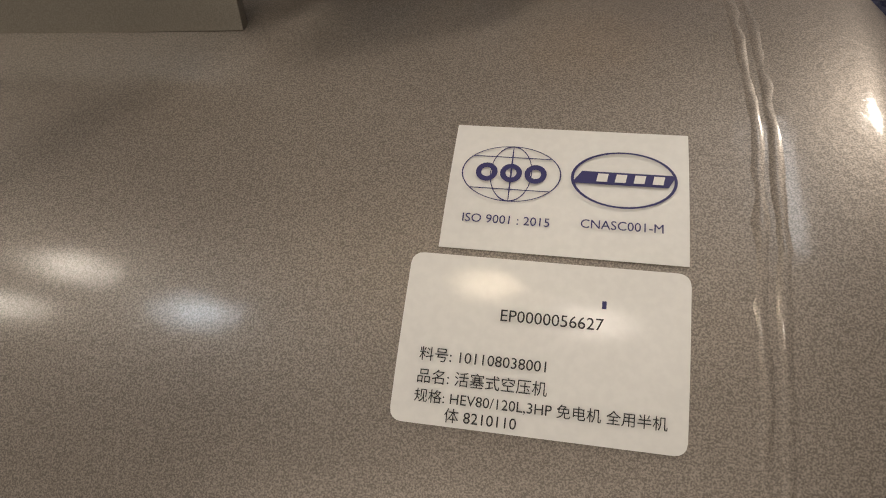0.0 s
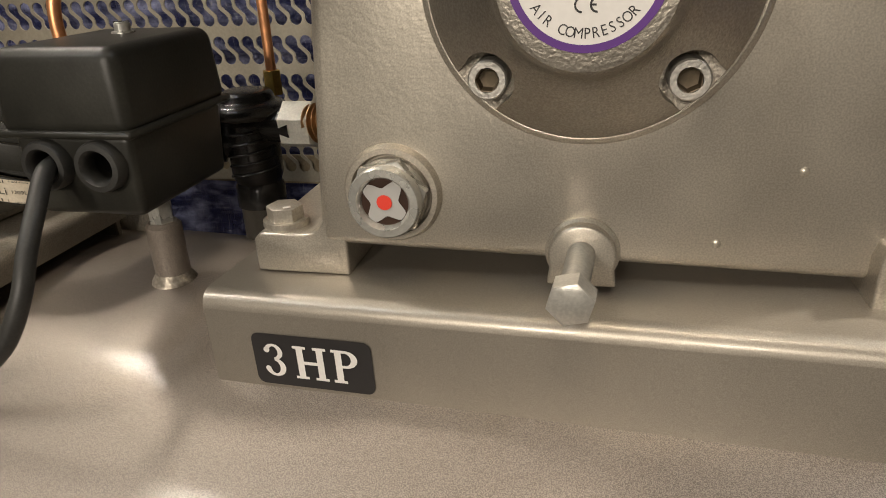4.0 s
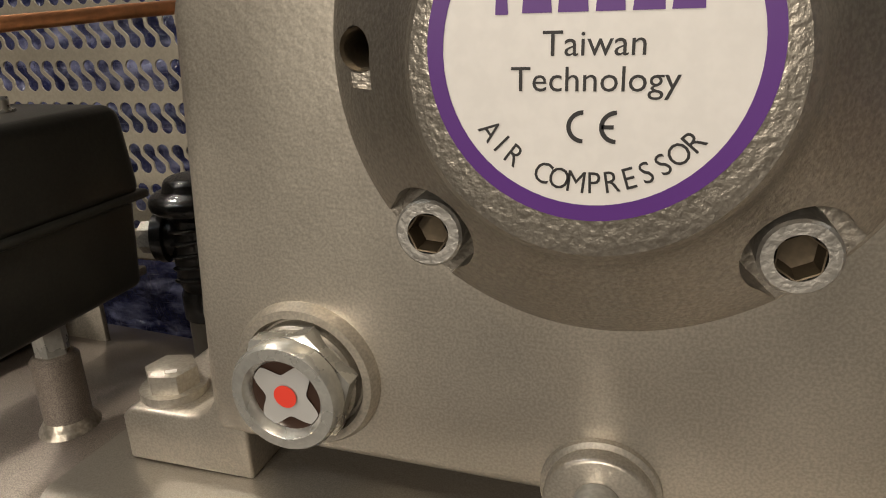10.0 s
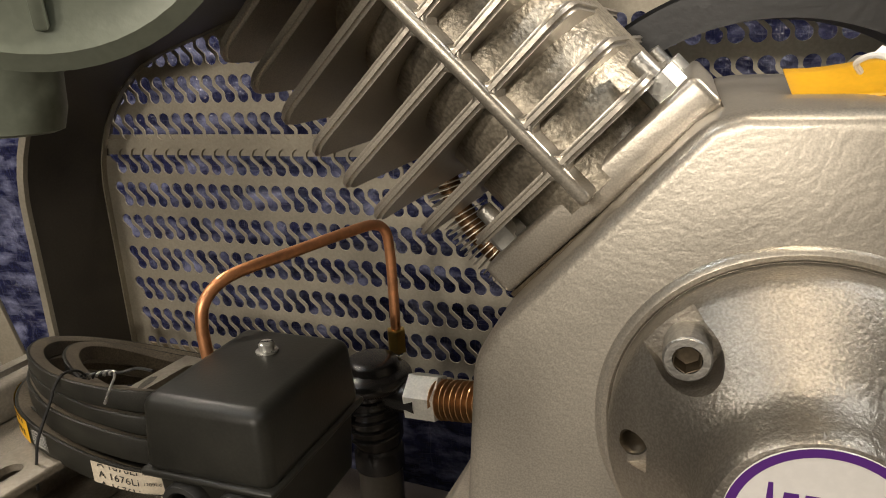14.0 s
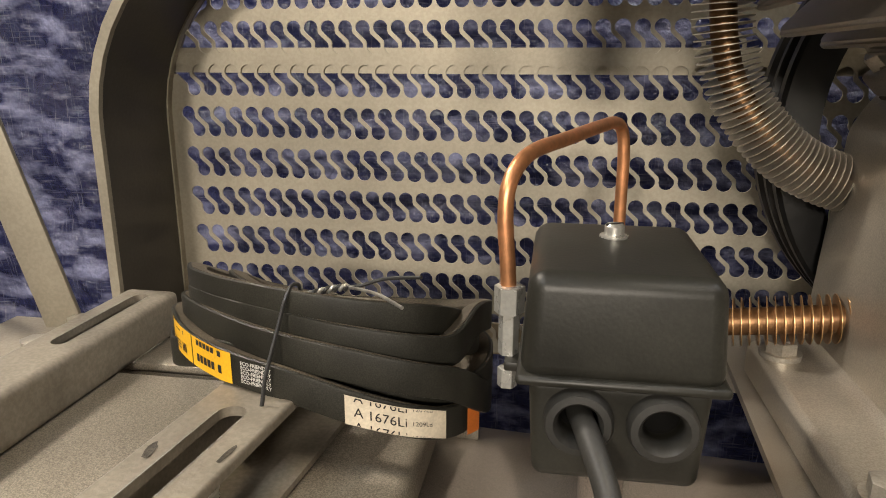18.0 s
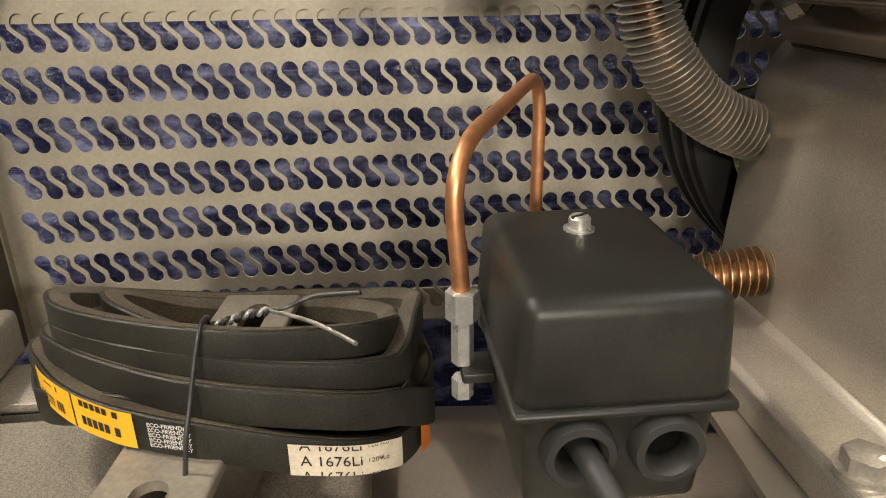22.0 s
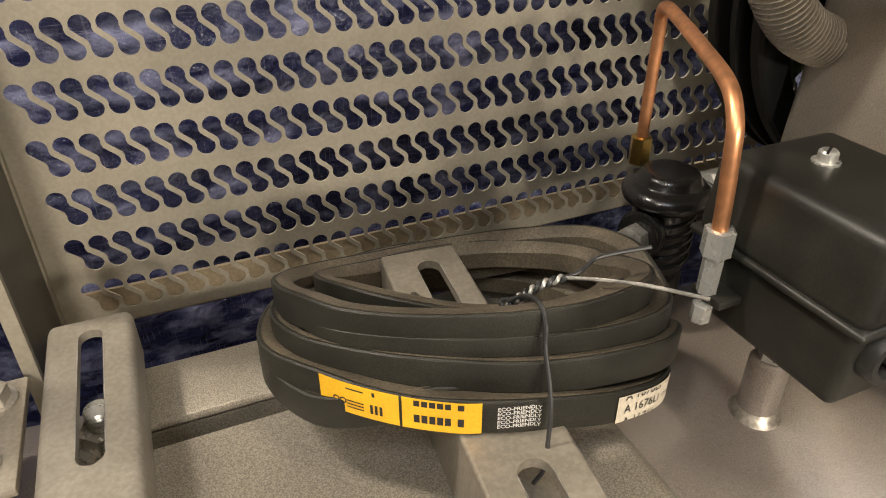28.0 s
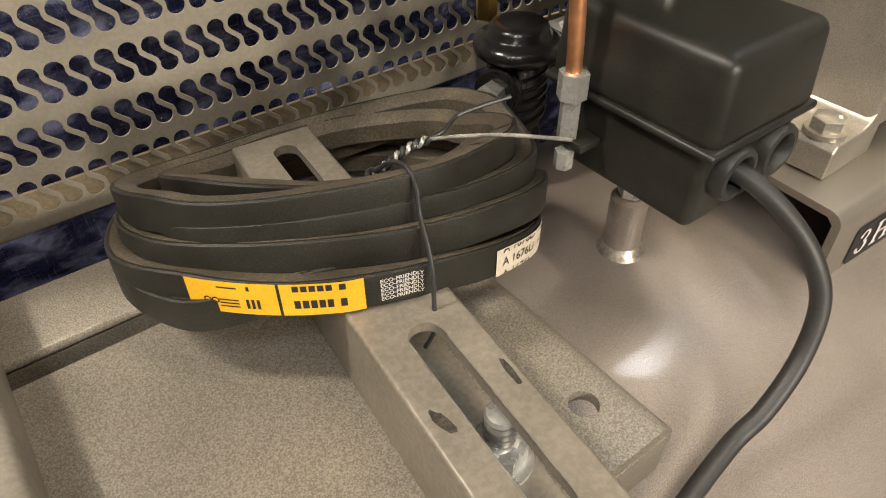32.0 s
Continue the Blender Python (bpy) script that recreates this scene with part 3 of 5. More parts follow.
def serif_h(h):
    """A bold roman H."""
    w, t, s = h * 0.40, h * 0.19, h * 0.08
    out = [(-w / 2 + t * 0.5, -t * 0.24, w / 2 - t * 0.5, t * 0.24)]
    for x in (-w * 0.72, w * 0.72):
        out.append((x - t / 2, -h / 2 + s, x + t / 2, h / 2 - s))
        out += [(x - t, -h / 2, x + t, -h / 2 + s), (x - t, h / 2 - s, x + t, h / 2)]
    return bars((-w * 0.72 + t / 2, -t * 0.25, w * 0.72 - t / 2, t * 0.25), *out[1:])


def half_ring(r0x, r0y, r1x, r1y, a0, a1, n=18):
    """Part of a flat ring with its own inner and outer radii."""
    bm = bmesh.new()
    rows = []
    for k in range(n + 1):
        a = radians(a0 + (a1 - a0) * k / n)
        rows.append((bm.verts.new((r0x * math.cos(a), r0y * math.sin(a), 0)), bm.verts.new((r1x * math.cos(a), r1y * math.sin(a), 0))))
    for p, q in zip(rows, rows[1:]):
        bm.faces.new((p[0], p[1], q[1], q[0]))
    return bm


def serif_p(h):
    """A bold roman P."""
    t, s, x = h * 0.19, h * 0.08, -h * 0.22
    bowl = at2(half_ring(h * 0.16, h * 0.185, h * 0.34, h * 0.265, -90, 90), x + t / 2 + h * 0.10, h * 0.235)
    return join(bars((x - t / 2, -h / 2 + s, x + t / 2, h / 2 - s), (x - t, -h / 2, x + t, -h / 2 + s), (x - t, h / 2 - s, x + t / 2, h / 2),
                     (x + t / 2, h * 0.42, x + t / 2 + h * 0.10, h / 2), (x + t / 2, -h * 0.03, x + t / 2 + h * 0.10, h * 0.05)), bowl)


def serif_three(h):
    """A bold 3 with ball ends."""
    up = at2(half_ring(h * 0.13, h * 0.17, h * 0.27, h * 0.25, -90, 160), 0, h * 0.25)
    lo = at2(half_ring(h * 0.14, h * 0.20, h * 0.31, h * 0.28, -160, 90), 0, -h * 0.22)
    dots = [at2(bm_flat(circle(h * 0.085, 14)), x, y) for x, y in ((-h * 0.19, h * 0.30), (-h * 0.22, -h * 0.28))]
    return join(up, lo, *dots)


def pump_bed():
    """A folded channel that carries the pump, open below."""
    t = thing("pump_bed", (0, 0, 0.6), "grey painted folded-steel channel bed under the pump", "pump bed")
    L, W, H, T, R = 0.2850, 0.235, 0.0422, 0.004, 0.007
    prof = []
    for k in range(7):
        a = radians(180 - 90 * k / 6)
        prof.append((R + R * math.cos(a), H - R + R * math.sin(a)))
    for k in range(7):
        a = radians(90 - 90 * k / 6)
        prof.append((W - R + R * math.cos(a), H - R + R * math.sin(a)))
    inner = [(W - T, H - R), (W - R, H - T), (R, H - T), (T, H - R)]

    def rolled(poly):
        """A section in y and z stretched along the bed."""
        bm = bmesh.new()
        a = [bm.verts.new((0.0, y, z)) for y, z in poly]
        b = [bm.verts.new((L, y, z)) for y, z in poly]
        n = len(poly)
        for i in range(n):
            bm.faces.new((a[i], b[i], b[(i + 1) % n], a[(i + 1) % n]))
        for ends in (a, b):
            bm.faces.new(ends)
        bmesh.ops.triangulate(bm, faces=[f for f in bm.faces if len(f.verts) > 4])
        bmesh.ops.recalc_face_normals(bm, faces=list(bm.faces))
        return moved(bm, BED)

    part("top_plate", rolled(prof + inner), M_BASE, t, "top of the channel with its rolled bends", sharp=40)
    part("front_flange", rolled([(0, 0), (0, H - R), (T, H - R), (T, 0)]), M_BASE, t, sharp=40)
    part("rear_flange", rolled([(W - T, 0), (W - T, H - R), (W, H - R), (W, 0)]), M_BASE, t, sharp=40)
    lab = thing("power_sticker", BED @ Vector((0.045, -0.001, 0.016)), "black rounded sticker with white power rating on the bed", "sticker")
    put = lambda bm2, lift: moved(bm2, BED @ Matrix.Translation((0.0455, -lift, 0.0148)) @ FRONT @ pose(0, 0, 0, 0, 0, 0))
    part("panel", put(bm_flat(rounded(0.0515, 0.0235, 0.0035)), 0.0005), M_INK, lab)
    part("rating_text", put(join(at2(serif_three(0.0150), -0.0165, 0), at2(serif_h(0.0150), -0.0005, 0), at2(serif_p(0.0150), 0.0150, 0)), 0.0009), M_LABEL, lab)


pump_bed()


def bolt(name, at, r, head, washer=0.0, mat=M_STEEL, up=Matrix(), label="", group="", shank=0.0):
    """A hex bolt that stands up from a surface, with a washer."""
    t = thing(name, at, label, "bolt", group)
    m = Matrix.Translation(at) @ up
    if washer:
        part("washer", bm_lathe([(r * 0.4, 0), (r * 1.25, 0), (r * 1.25, washer), (r * 0.4, washer)], 24, m), mat, t)
    part("head", bm_hex(r, washer, washer + head, m @ pose(0, 0, 0, 0, 0, 17)), mat, t)
    fleck = bm_box(-0.0016, 0.0016, -0.0009, 0.0009, 0, 0.0003, 0.0001)
    part("paint_fleck", moved(fleck, m @ Matrix.Translation((r * 0.35, -r * 0.45, washer + head - 0.0001)) @ pose(0, 0, 0, 0, 0, 30)), M_LABEL, t, "fleck of white marking paint")
    if shank:
        part("thread", bm_lathe([(r * 0.55, washer + head)] + [(r * (0.52 if k % 2 else 0.58), washer + head + shank * k / 10) for k in range(1, 10)] + [(0, washer + head + shank)], 16, m), mat, t)
    return t


CX, CZ, FY = 0.146, 0.762, 0.018      # crank axis, and the crankcase's front face
NUBS = ((0.2165, 0.6985), (0.1923, 0.6718))
CASE = [(0.044, 0.6635), (0.046, 0.700), (0.051, 0.772), (0.058, 0.785), (0.118, 0.849), (0.127, 0.852),
        (0.165, 0.852), (0.174, 0.849), (0.234, 0.785), (0.241, 0.772), (0.246, 0.700), (0.247, 0.6600)]


def pocket_screw(t, ang):
    """A socket screw sunk in a pocket of the cover's cone."""
    a = radians(ang)
    c = Vector((CX + 0.0422 * math.cos(a), 0.0045, CZ + 0.0422 * math.sin(a)))
    m = Matrix.Translation(c) @ FRONT
    s = part("socket_screw", bm_lathe([(0.0062, -0.003), (0.0062, 0.0082), (0.0057, 0.0088), (0.0038, 0.0088), (0.0038, 0.0084)], 28, m), M_SCREW, t, "dull steel socket-head screw")
    part("socket", bm_lathe([(0.0040, 0.0087), (0.0037, 0.0086), (0.0033, 0.0042), (0, 0.0038)], 6, m @ pose(0, 0, 0, 0, 0, ang + 10)), M_THREAD, s)


def crankcase():
    t = thing("compressor_pump", (CX, 0.1, 0.65), "grey-painted cast iron piston compressor pump with finned cylinders", "compressor pump")
    case = part("crankcase", bm_prism(CASE, FY, 0.180, 0.0080, 4), M_CAST, t, sharp=50)
    # feet that run out of the wall with a concave fillet
    for s in (-1, 1):
        a, b, top, wall = (0.0145, 0.0550, 0.6670, 0.0470) if s < 0 else (0.2770, 0.2415, 0.6690, 0.2450)
        d, r = -s, 0.011 if s < 0 else 0.007
        poly = [(a, 0.6500), (a, top - 0.003), (a + d * 0.003, top)]
        for k in range(5):
            w = radians(22.5 * k)
            poly.append((wall - d * r + d * r * math.sin(w), top + r * (1.0 - math.cos(w))))
        poly += [(wall + d * 0.002, top + r + 0.0005), (b, top + 0.002), (b, 0.6500)]
        part("foot", bm_prism(poly, FY + 0.0008 if s < 0 else 0.0090, 0.165 if s < 0 else 0.125, 0.0034, 3), M_CAST, t, sharp=50)
    # raised ring and bearing cover
    m = Matrix.Translation((CX, 0.0, CZ)) @ FRONT
    part("cover_seat", bm_lathe([(0.0556, -FY - 0.004), (0.0554, -FY + 0.0004), (0.0545, -FY + 0.0014), (0.0532, -FY + 0.0019), (0.0518, -FY + 0.0015), (0.0510, -FY + 0.0004), (0.0506, -FY - 0.002)], 96, m), M_CAST, t)
    prof = [(0.0, -FY - 0.002), (0.0508, -FY - 0.002), (0.0507, -0.0080), (0.0500, -0.0058), (0.0484, -0.0040), (0.0430, 0.0014), (0.0335, 0.0085), (0.0295, 0.0125), (0.0272, 0.0160),
            (0.0258, 0.0215), (0.0250, 0.0246), (0.0238, 0.0262), (0.0215, 0.0266), (0.0, 0.0266)]
    cutters = []
    for ang in (45, 135, 225, 315):
        c = Matrix.Translation((CX + 0.0425 * math.cos(radians(ang)), 0.0070, CZ + 0.0425 * math.sin(radians(ang)))) @ FRONT @ pose(0, 0, 0, 0, 0, ang)
        cutters.append(bm_lathe([(0, 0), (0.0088, 0), (0.0092, 0.03), (0, 0.03)], 40, c))
        slot = bm_box(0.0, 0.014, -0.0086, 0.0086, 0.0002, 0.028)
        cutters.append(moved(slot, c))
    for ang in (0, 180):
        c = Matrix.Translation((CX + 0.0425 * math.cos(radians(ang)), 0.0020, CZ + 0.0425 * math.sin(radians(ang)) + 0.0015)) @ FRONT
        cutters.append(bm_lathe([(0, -0.012), (0.0040, -0.012), (0.0040, 0.02), (0, 0.02)], 28, c))
        cutters.append(moved(bm_box(-0.0038, 0.0038, -0.0064, 0.0, 0.0022, 0.0180), c))
    cover = part("bearing_cover", cut(bm_lathe(prof, 128, m), *cutters), M_COVER, t, sharp=32)
    for ang in (45, 135, 225, 315):
        pocket_screw(cover, ang)
    for ang in (0, 180):
        a = radians(ang)
        c = Matrix.Translation((CX + 0.0425 * math.cos(a), 0.0020, CZ + 0.0425 * math.sin(a) + 0.0015)) @ FRONT
        thread = [(0.0039 if k % 2 else 0.0033, -0.0112 + 0.0006 * k) for k in range(22)]
        part("jack_hole_thread", bm_lathe([(0, -0.0112)] + thread, 24, c), M_THREAD, cover)
    # nameplate disc
    n = Matrix.Translation((CX, -0.0266, CZ + 0.0022)) @ FRONT
    plate = part("nameplate", bm_lathe([(0.0, 0.0004), (0.0208, 0.0004), (0.0210, 0.0)][::-1], 64, n), M_LABEL, t, "round white nameplate with a purple border")
    at = lambda bm, lift=0.0005: moved(bm, n @ Matrix.Translation((0, 0, lift)))
    part("border", at(bm_ring(0.0188, 0.0209, 64)), M_PURPLE, plate)
    # the maker's name, as plain blocks
    for k, w in enumerate((0.0016, 0.0036, 0.0036, 0.0034, 0.0036, 0.0036)):
        hgt = 0.0064 if k == 0 else 0.0042
        block = bm_flat([(-w / 2, -hgt / 2), (w / 2, -hgt / 2), (w / 2 - 0.0003, hgt / 2), (-w / 2 + 0.0003, hgt / 2)])
        part("maker_mark", at(at2(block, -0.0112 + 0.0043 * k, 0.0068 + (0.0010 if k == 0 else 0))), M_PURPLE, plate)
    part("mark_ring", at(at2(bm_ring(0.0009, 0.0011, 20), 0.0130, 0.0086)), M_PURPLE, plate)
    part("printed_text", at(join(at2(text_bm("Taiwan", 0.0043), 0, 0.0010), at2(text_bm("Technology", 0.0043), 0, -0.0032))), M_INK, plate)
    ce = [at2(half_ring(0.00150, 0.00150, 0.00205, 0.00205, 90, 270), -0.0010, -0.0088), at2(half_ring(0.00150, 0.00150, 0.00205, 0.00205, 90, 270), 0.0030, -0.0088),
          at2(bars((-0.0018, -0.00026, -0.0003, 0.00026)), 0.0030, -0.0088)]
    part("conformity_mark", at(join(*ce)), M_INK, plate)
    arc = []
    word = "AIR COMPRESSOR"
    for k, ch in enumerate(word):
        if ch != " ":
            a = radians(-90 + (k - (len(word) - 1) / 2) * 7.9 - 2)
            arc.append(moved(text_bm(ch, 0.0040, squeeze=0.86), pose(0.0160 * math.cos(a), 0.0160 * math.sin(a), 0, 0, 0, math.degrees(a) + 90)))
    part("arched_text", at(join(*arc)), M_INK, plate)
    # oil sight glass
    sm = Matrix.Translation((0.0760, FY + 0.0050, 0.6866)) @ FRONT
    part("glass_boss", bm_lathe([(0.0196, -0.002), (0.0190, 0.0060), (0.0178, 0.0080), (0.0158, 0.0080), (0.0150, 0.006)], 48, sm), M_CAST, t, sharp=50)
    sg = part("oil_sight_glass", bm_lathe([(0.0142, 0.004), (0.0142, 0.0085), (0.0136, 0.0092), (0.0125, 0.0092)], 48, sm), M_STEEL, t, "bright sight glass with a red oil dot")
    part("hex_collar", bm_hex(0.0152, 0.008, 0.0142, sm @ pose(0, 0, 0, 0, 0, 12), 0.16), M_ZINC, sg)
    part("bezel", bm_lathe([(0.0136, 0.0136), (0.0136, 0.0170), (0.0129, 0.0180), (0.0102, 0.0182), (0.0092, 0.0168), (0.0089, 0.0150)], 48, sm), M_ZINC, sg)
    part("oil_window", bm_lathe([(0.0103, 0.0155), (0, 0.0155)], 32, sm), M_OIL, sg)
    star = []
    for i in range(64):
        a = math.tau * i / 64
        off = abs((math.degrees(a) + 45) % 90 - 45) / 33
        r = 0.0088 - 0.0034 * math.cos(math.pi / 2 * off) if off < 1 else 0.0088
        star.append((r * math.cos(a + radians(8)), r * math.sin(a + radians(8))))
    part("reflector", moved(bm_flat(star), sm @ Matrix.Translation((0, 0, 0.0160))), M_PALE, sg)
    part("level_dot", moved(bm_flat(circle(0.0029, 24)), sm @ Matrix.Translation((0, 0, 0.0164))), M_RED, sg)
    # drain boss and its long bolt
    dm = Matrix.Translation((0.1468, FY + 0.002, 0.6665)) @ FRONT
    poly = [(0.0122 * math.cos(radians(a)), 0.0122 * math.sin(radians(a))) for a in range(-20, 201, 10)] + [(-0.0125, -0.0115), (0.0125, -0.0115)]
    part("drain_boss", bm_prism([(0.1468 + u, 0.6665 + v) for u, v in poly], FY - 0.0060, FY + 0.006, 0.0016, 2), M_CAST, t, sharp=50)
    part("drain_collar", bm_lathe([(0.0138, -0.002), (0.0134, 0.0035), (0.0124, 0.0042), (0.011, 0.0042)], 40, dm), M_CAST, t)
    db = Matrix.Translation((0.1466, FY - 0.006, 0.6678)) @ pose(0, 0, 0, 90 + 2, 0, -3)
    dp = part("drain_bolt", bm_lathe([(0.0050, 0.0), (0.0050, 0.030), (0.0048, 0.031)], 24, db), M_DRAIN, t, "long pale hex drain bolt")
    part("head", bm_hex(0.0080, 0.0285, 0.0370, db @ pose(0, 0, 0, 0, 0, 15), 0.1), M_DRAIN, dp)
    for x, z in NUBS:
        part("casting_nub", bm_lathe([(0.0021, -0.0002), (0.0015, 0.0003), (0.0008, 0.0006), (0, 0.0007)], 12, Matrix.Translation((x, FY + 0.0001, z)) @ FRONT), M_CAST, t)
    for s in (-1, 1):
        cylinder(t, s)
    # rear bearing boss that reaches the flywheel
    part("rear_housing", bm_lathe([(0.045, -0.165), (0.040, -0.185), (0.018, -0.186), (0.018, -0.235), (0, -0.235)], 40, m), M_CAST, t)
    return t


def cylinder(t, s):
    """One finned cylinder of the V, leaning to the side s."""
    m = Matrix.Translation((CX, 0.100, CZ)) @ pose(0, 0, 0, 0, 44.5 * s, 0)
    # local z runs out along the bore, local x across it, local y to the back
    h0 = 0.0800
    base = bm_box(-0.0460, 0.0460, -0.0560, 0.068, h0, h0 + 0.0125, 0.0024, 3)
    part("cylinder_flange", moved(base, m), M_CAST, t, sharp=50)
    part("gasket", moved(bm_box(-0.0452, 0.0452, -0.0552, 0.0672, h0 - 0.0022, h0 - 0.0002, 0), m), M_THREAD, t)
    # the cast barrel, deeper than it is wide
    oval = Matrix.Translation((0.001 * s, 0, 0)) @ Matrix.Diagonal((0.0385, 0.0575, 1, 1))
    cyl = part("cylinder_barrel", bm_lathe([(1.0, h0 + 0.006), (1.0, h0 + 0.145), (0, h0 + 0.145)], 72, m @ oval), M_BARREL, t, "rough cast barrel between the fins", sharp=50)
    for k in range(8):
        z = h0 + 0.0205 + 0.0156 * k
        reach = (0.040, 0.052, 0.061)[min(k, 2)]
        half = (reach + 0.0370) / 2
        out = [(x + s * (half - 0.0370), y) for x, y in rounded(2 * half, 0.136, 0.012, 4)]
        bm = bmesh.new()
        lo = [bm.verts.new((x, y, z - 0.0020)) for x, y in out]
        hi = [bm.verts.new((x, y, z + 0.0020)) for x, y in out]
        bm.faces.new(lo[::-1])
        bm.faces.new(hi)
        for i in range(len(out)):
            j = (i + 1) % len(out)
            bm.faces.new((lo[i], lo[j], hi[j], hi[i]))
        bmesh.ops.bevel(bm, geom=[e for e in bm.edges if abs(e.verts[0].co.z - e.verts[1].co.z) < 1e-6], offset=0.0013, segments=3, affect="EDGES")
        part("cooling_fin", moved(bm, m), M_CAST, cyl, sharp=60)
    # the rib down the front, with a soft web where it crosses each fin
    webs = [bm_box(-0.0024, 0.0024, -0.0692, -0.030, h0 + 0.006, h0 + 0.145, 0.0018, 3)]
    for k in range(8):
        web = bm_box(-0.0042, 0.0042, -0.0672, -0.040, -0.0042, 0.0042, 0.0012, 2)
        webs.append(moved(web, Matrix.Translation((0, 0, h0 + 0.0205 + 0.0156 * k)) @ pose(0, 0, 0, 0, 45, 0)))
    part("front_rib", moved(join(*webs), m), M_CAST, cyl, sharp=50)
    part("cylinder_head", moved(bm_box(-0.050, 0.050, -0.07, 0.07, h0 + 0.147, h0 + 0.195, 0.006, 3), m), M_CAST, t, sharp=50)
    for u, v in ((-0.036, -0.041), (0.036, -0.041), (-0.036, 0.058), (0.036, 0.058)):
        q = m @ Matrix.Translation((u, v, h0 + 0.0122))
        st = part("flange_stud", bm_lathe([(0.0034, 0), (0.0034, 0.016), (0, 0.017)], 12, q), M_SCREW, t)
        part("nut", bm_hex(0.0070, 0.0, 0.0075, q), M_ZINC, st)


crankcase()
for x, y, z in ((0.0245, 0.030, 0.667), (0.0245, 0.146, 0.667), (0.2672, 0.0175, 0.6690), (0.2672, 0.0990, 0.6690)):
    bolt("foot_bolt", (x, y, z), 0.0076, 0.0060, 0.0025, M_STEEL, label="painted hex bolt through the pump foot", group="foot bolts")


# ---------------------------------------------------------------- belt guard
GY = 0.280                  # the perforated back plate
PITCH, ROW = 0.01190, 0.0284
FIRST = (-0.3395, 0.6530)   # upper lobe of the first hole of the second row


def guard_outline(n=10):
    """The guard seen from the front, from its lower left corner round to its lower right."""
    pts = [(-0.357, 0.600), (-0.357, 0.760)]
    pts += [(-0.238 + 0.119 * math.cos(radians(a)), 0.762 + 0.119 * math.sin(radians(a))) for a in range(175, 99, -8)]
    pts += [(0.137 + 0.19 * math.cos(radians(a)), 0.80 + 0.19 * math.sin(radians(a))) for a in range(98, -1, -8)]
    return pts + [(0.327, 0.800), (0.319, 0.560)]


def hole_edges(n=16, r=0.00495, dx=0.0072, dz=0.0113):
    """Left and right edge of one dumbbell hole, from its top down: rows of (left, right, height)."""
    out = []
    for k in range(n + 1):
        u = k / n
        # steps crowd at both tips
        h = r - (dz + 2 * r) * (0.5 - 0.5 * math.cos(math.pi * u))
        d = min(abs(h), abs(h + dz))
        w = math.sqrt(max(0.0, r * r - d * d))
        if -dz < h < 0:
            w = max(w, 0.80 * r + 0.0004 * abs(2 * (h + dz / 2) / dz) ** 2)
        v = min(1.0, max(0.0, (-h - 0.10 * dz) / (0.80 * dz)))
        c = dx * v * v * (3 - 2 * v)
        out.append((c - w, c + w, h))
    out[0] = (0.0, 0.0, r)
    out[-1] = (dx, dx, -dz - r)
    return out


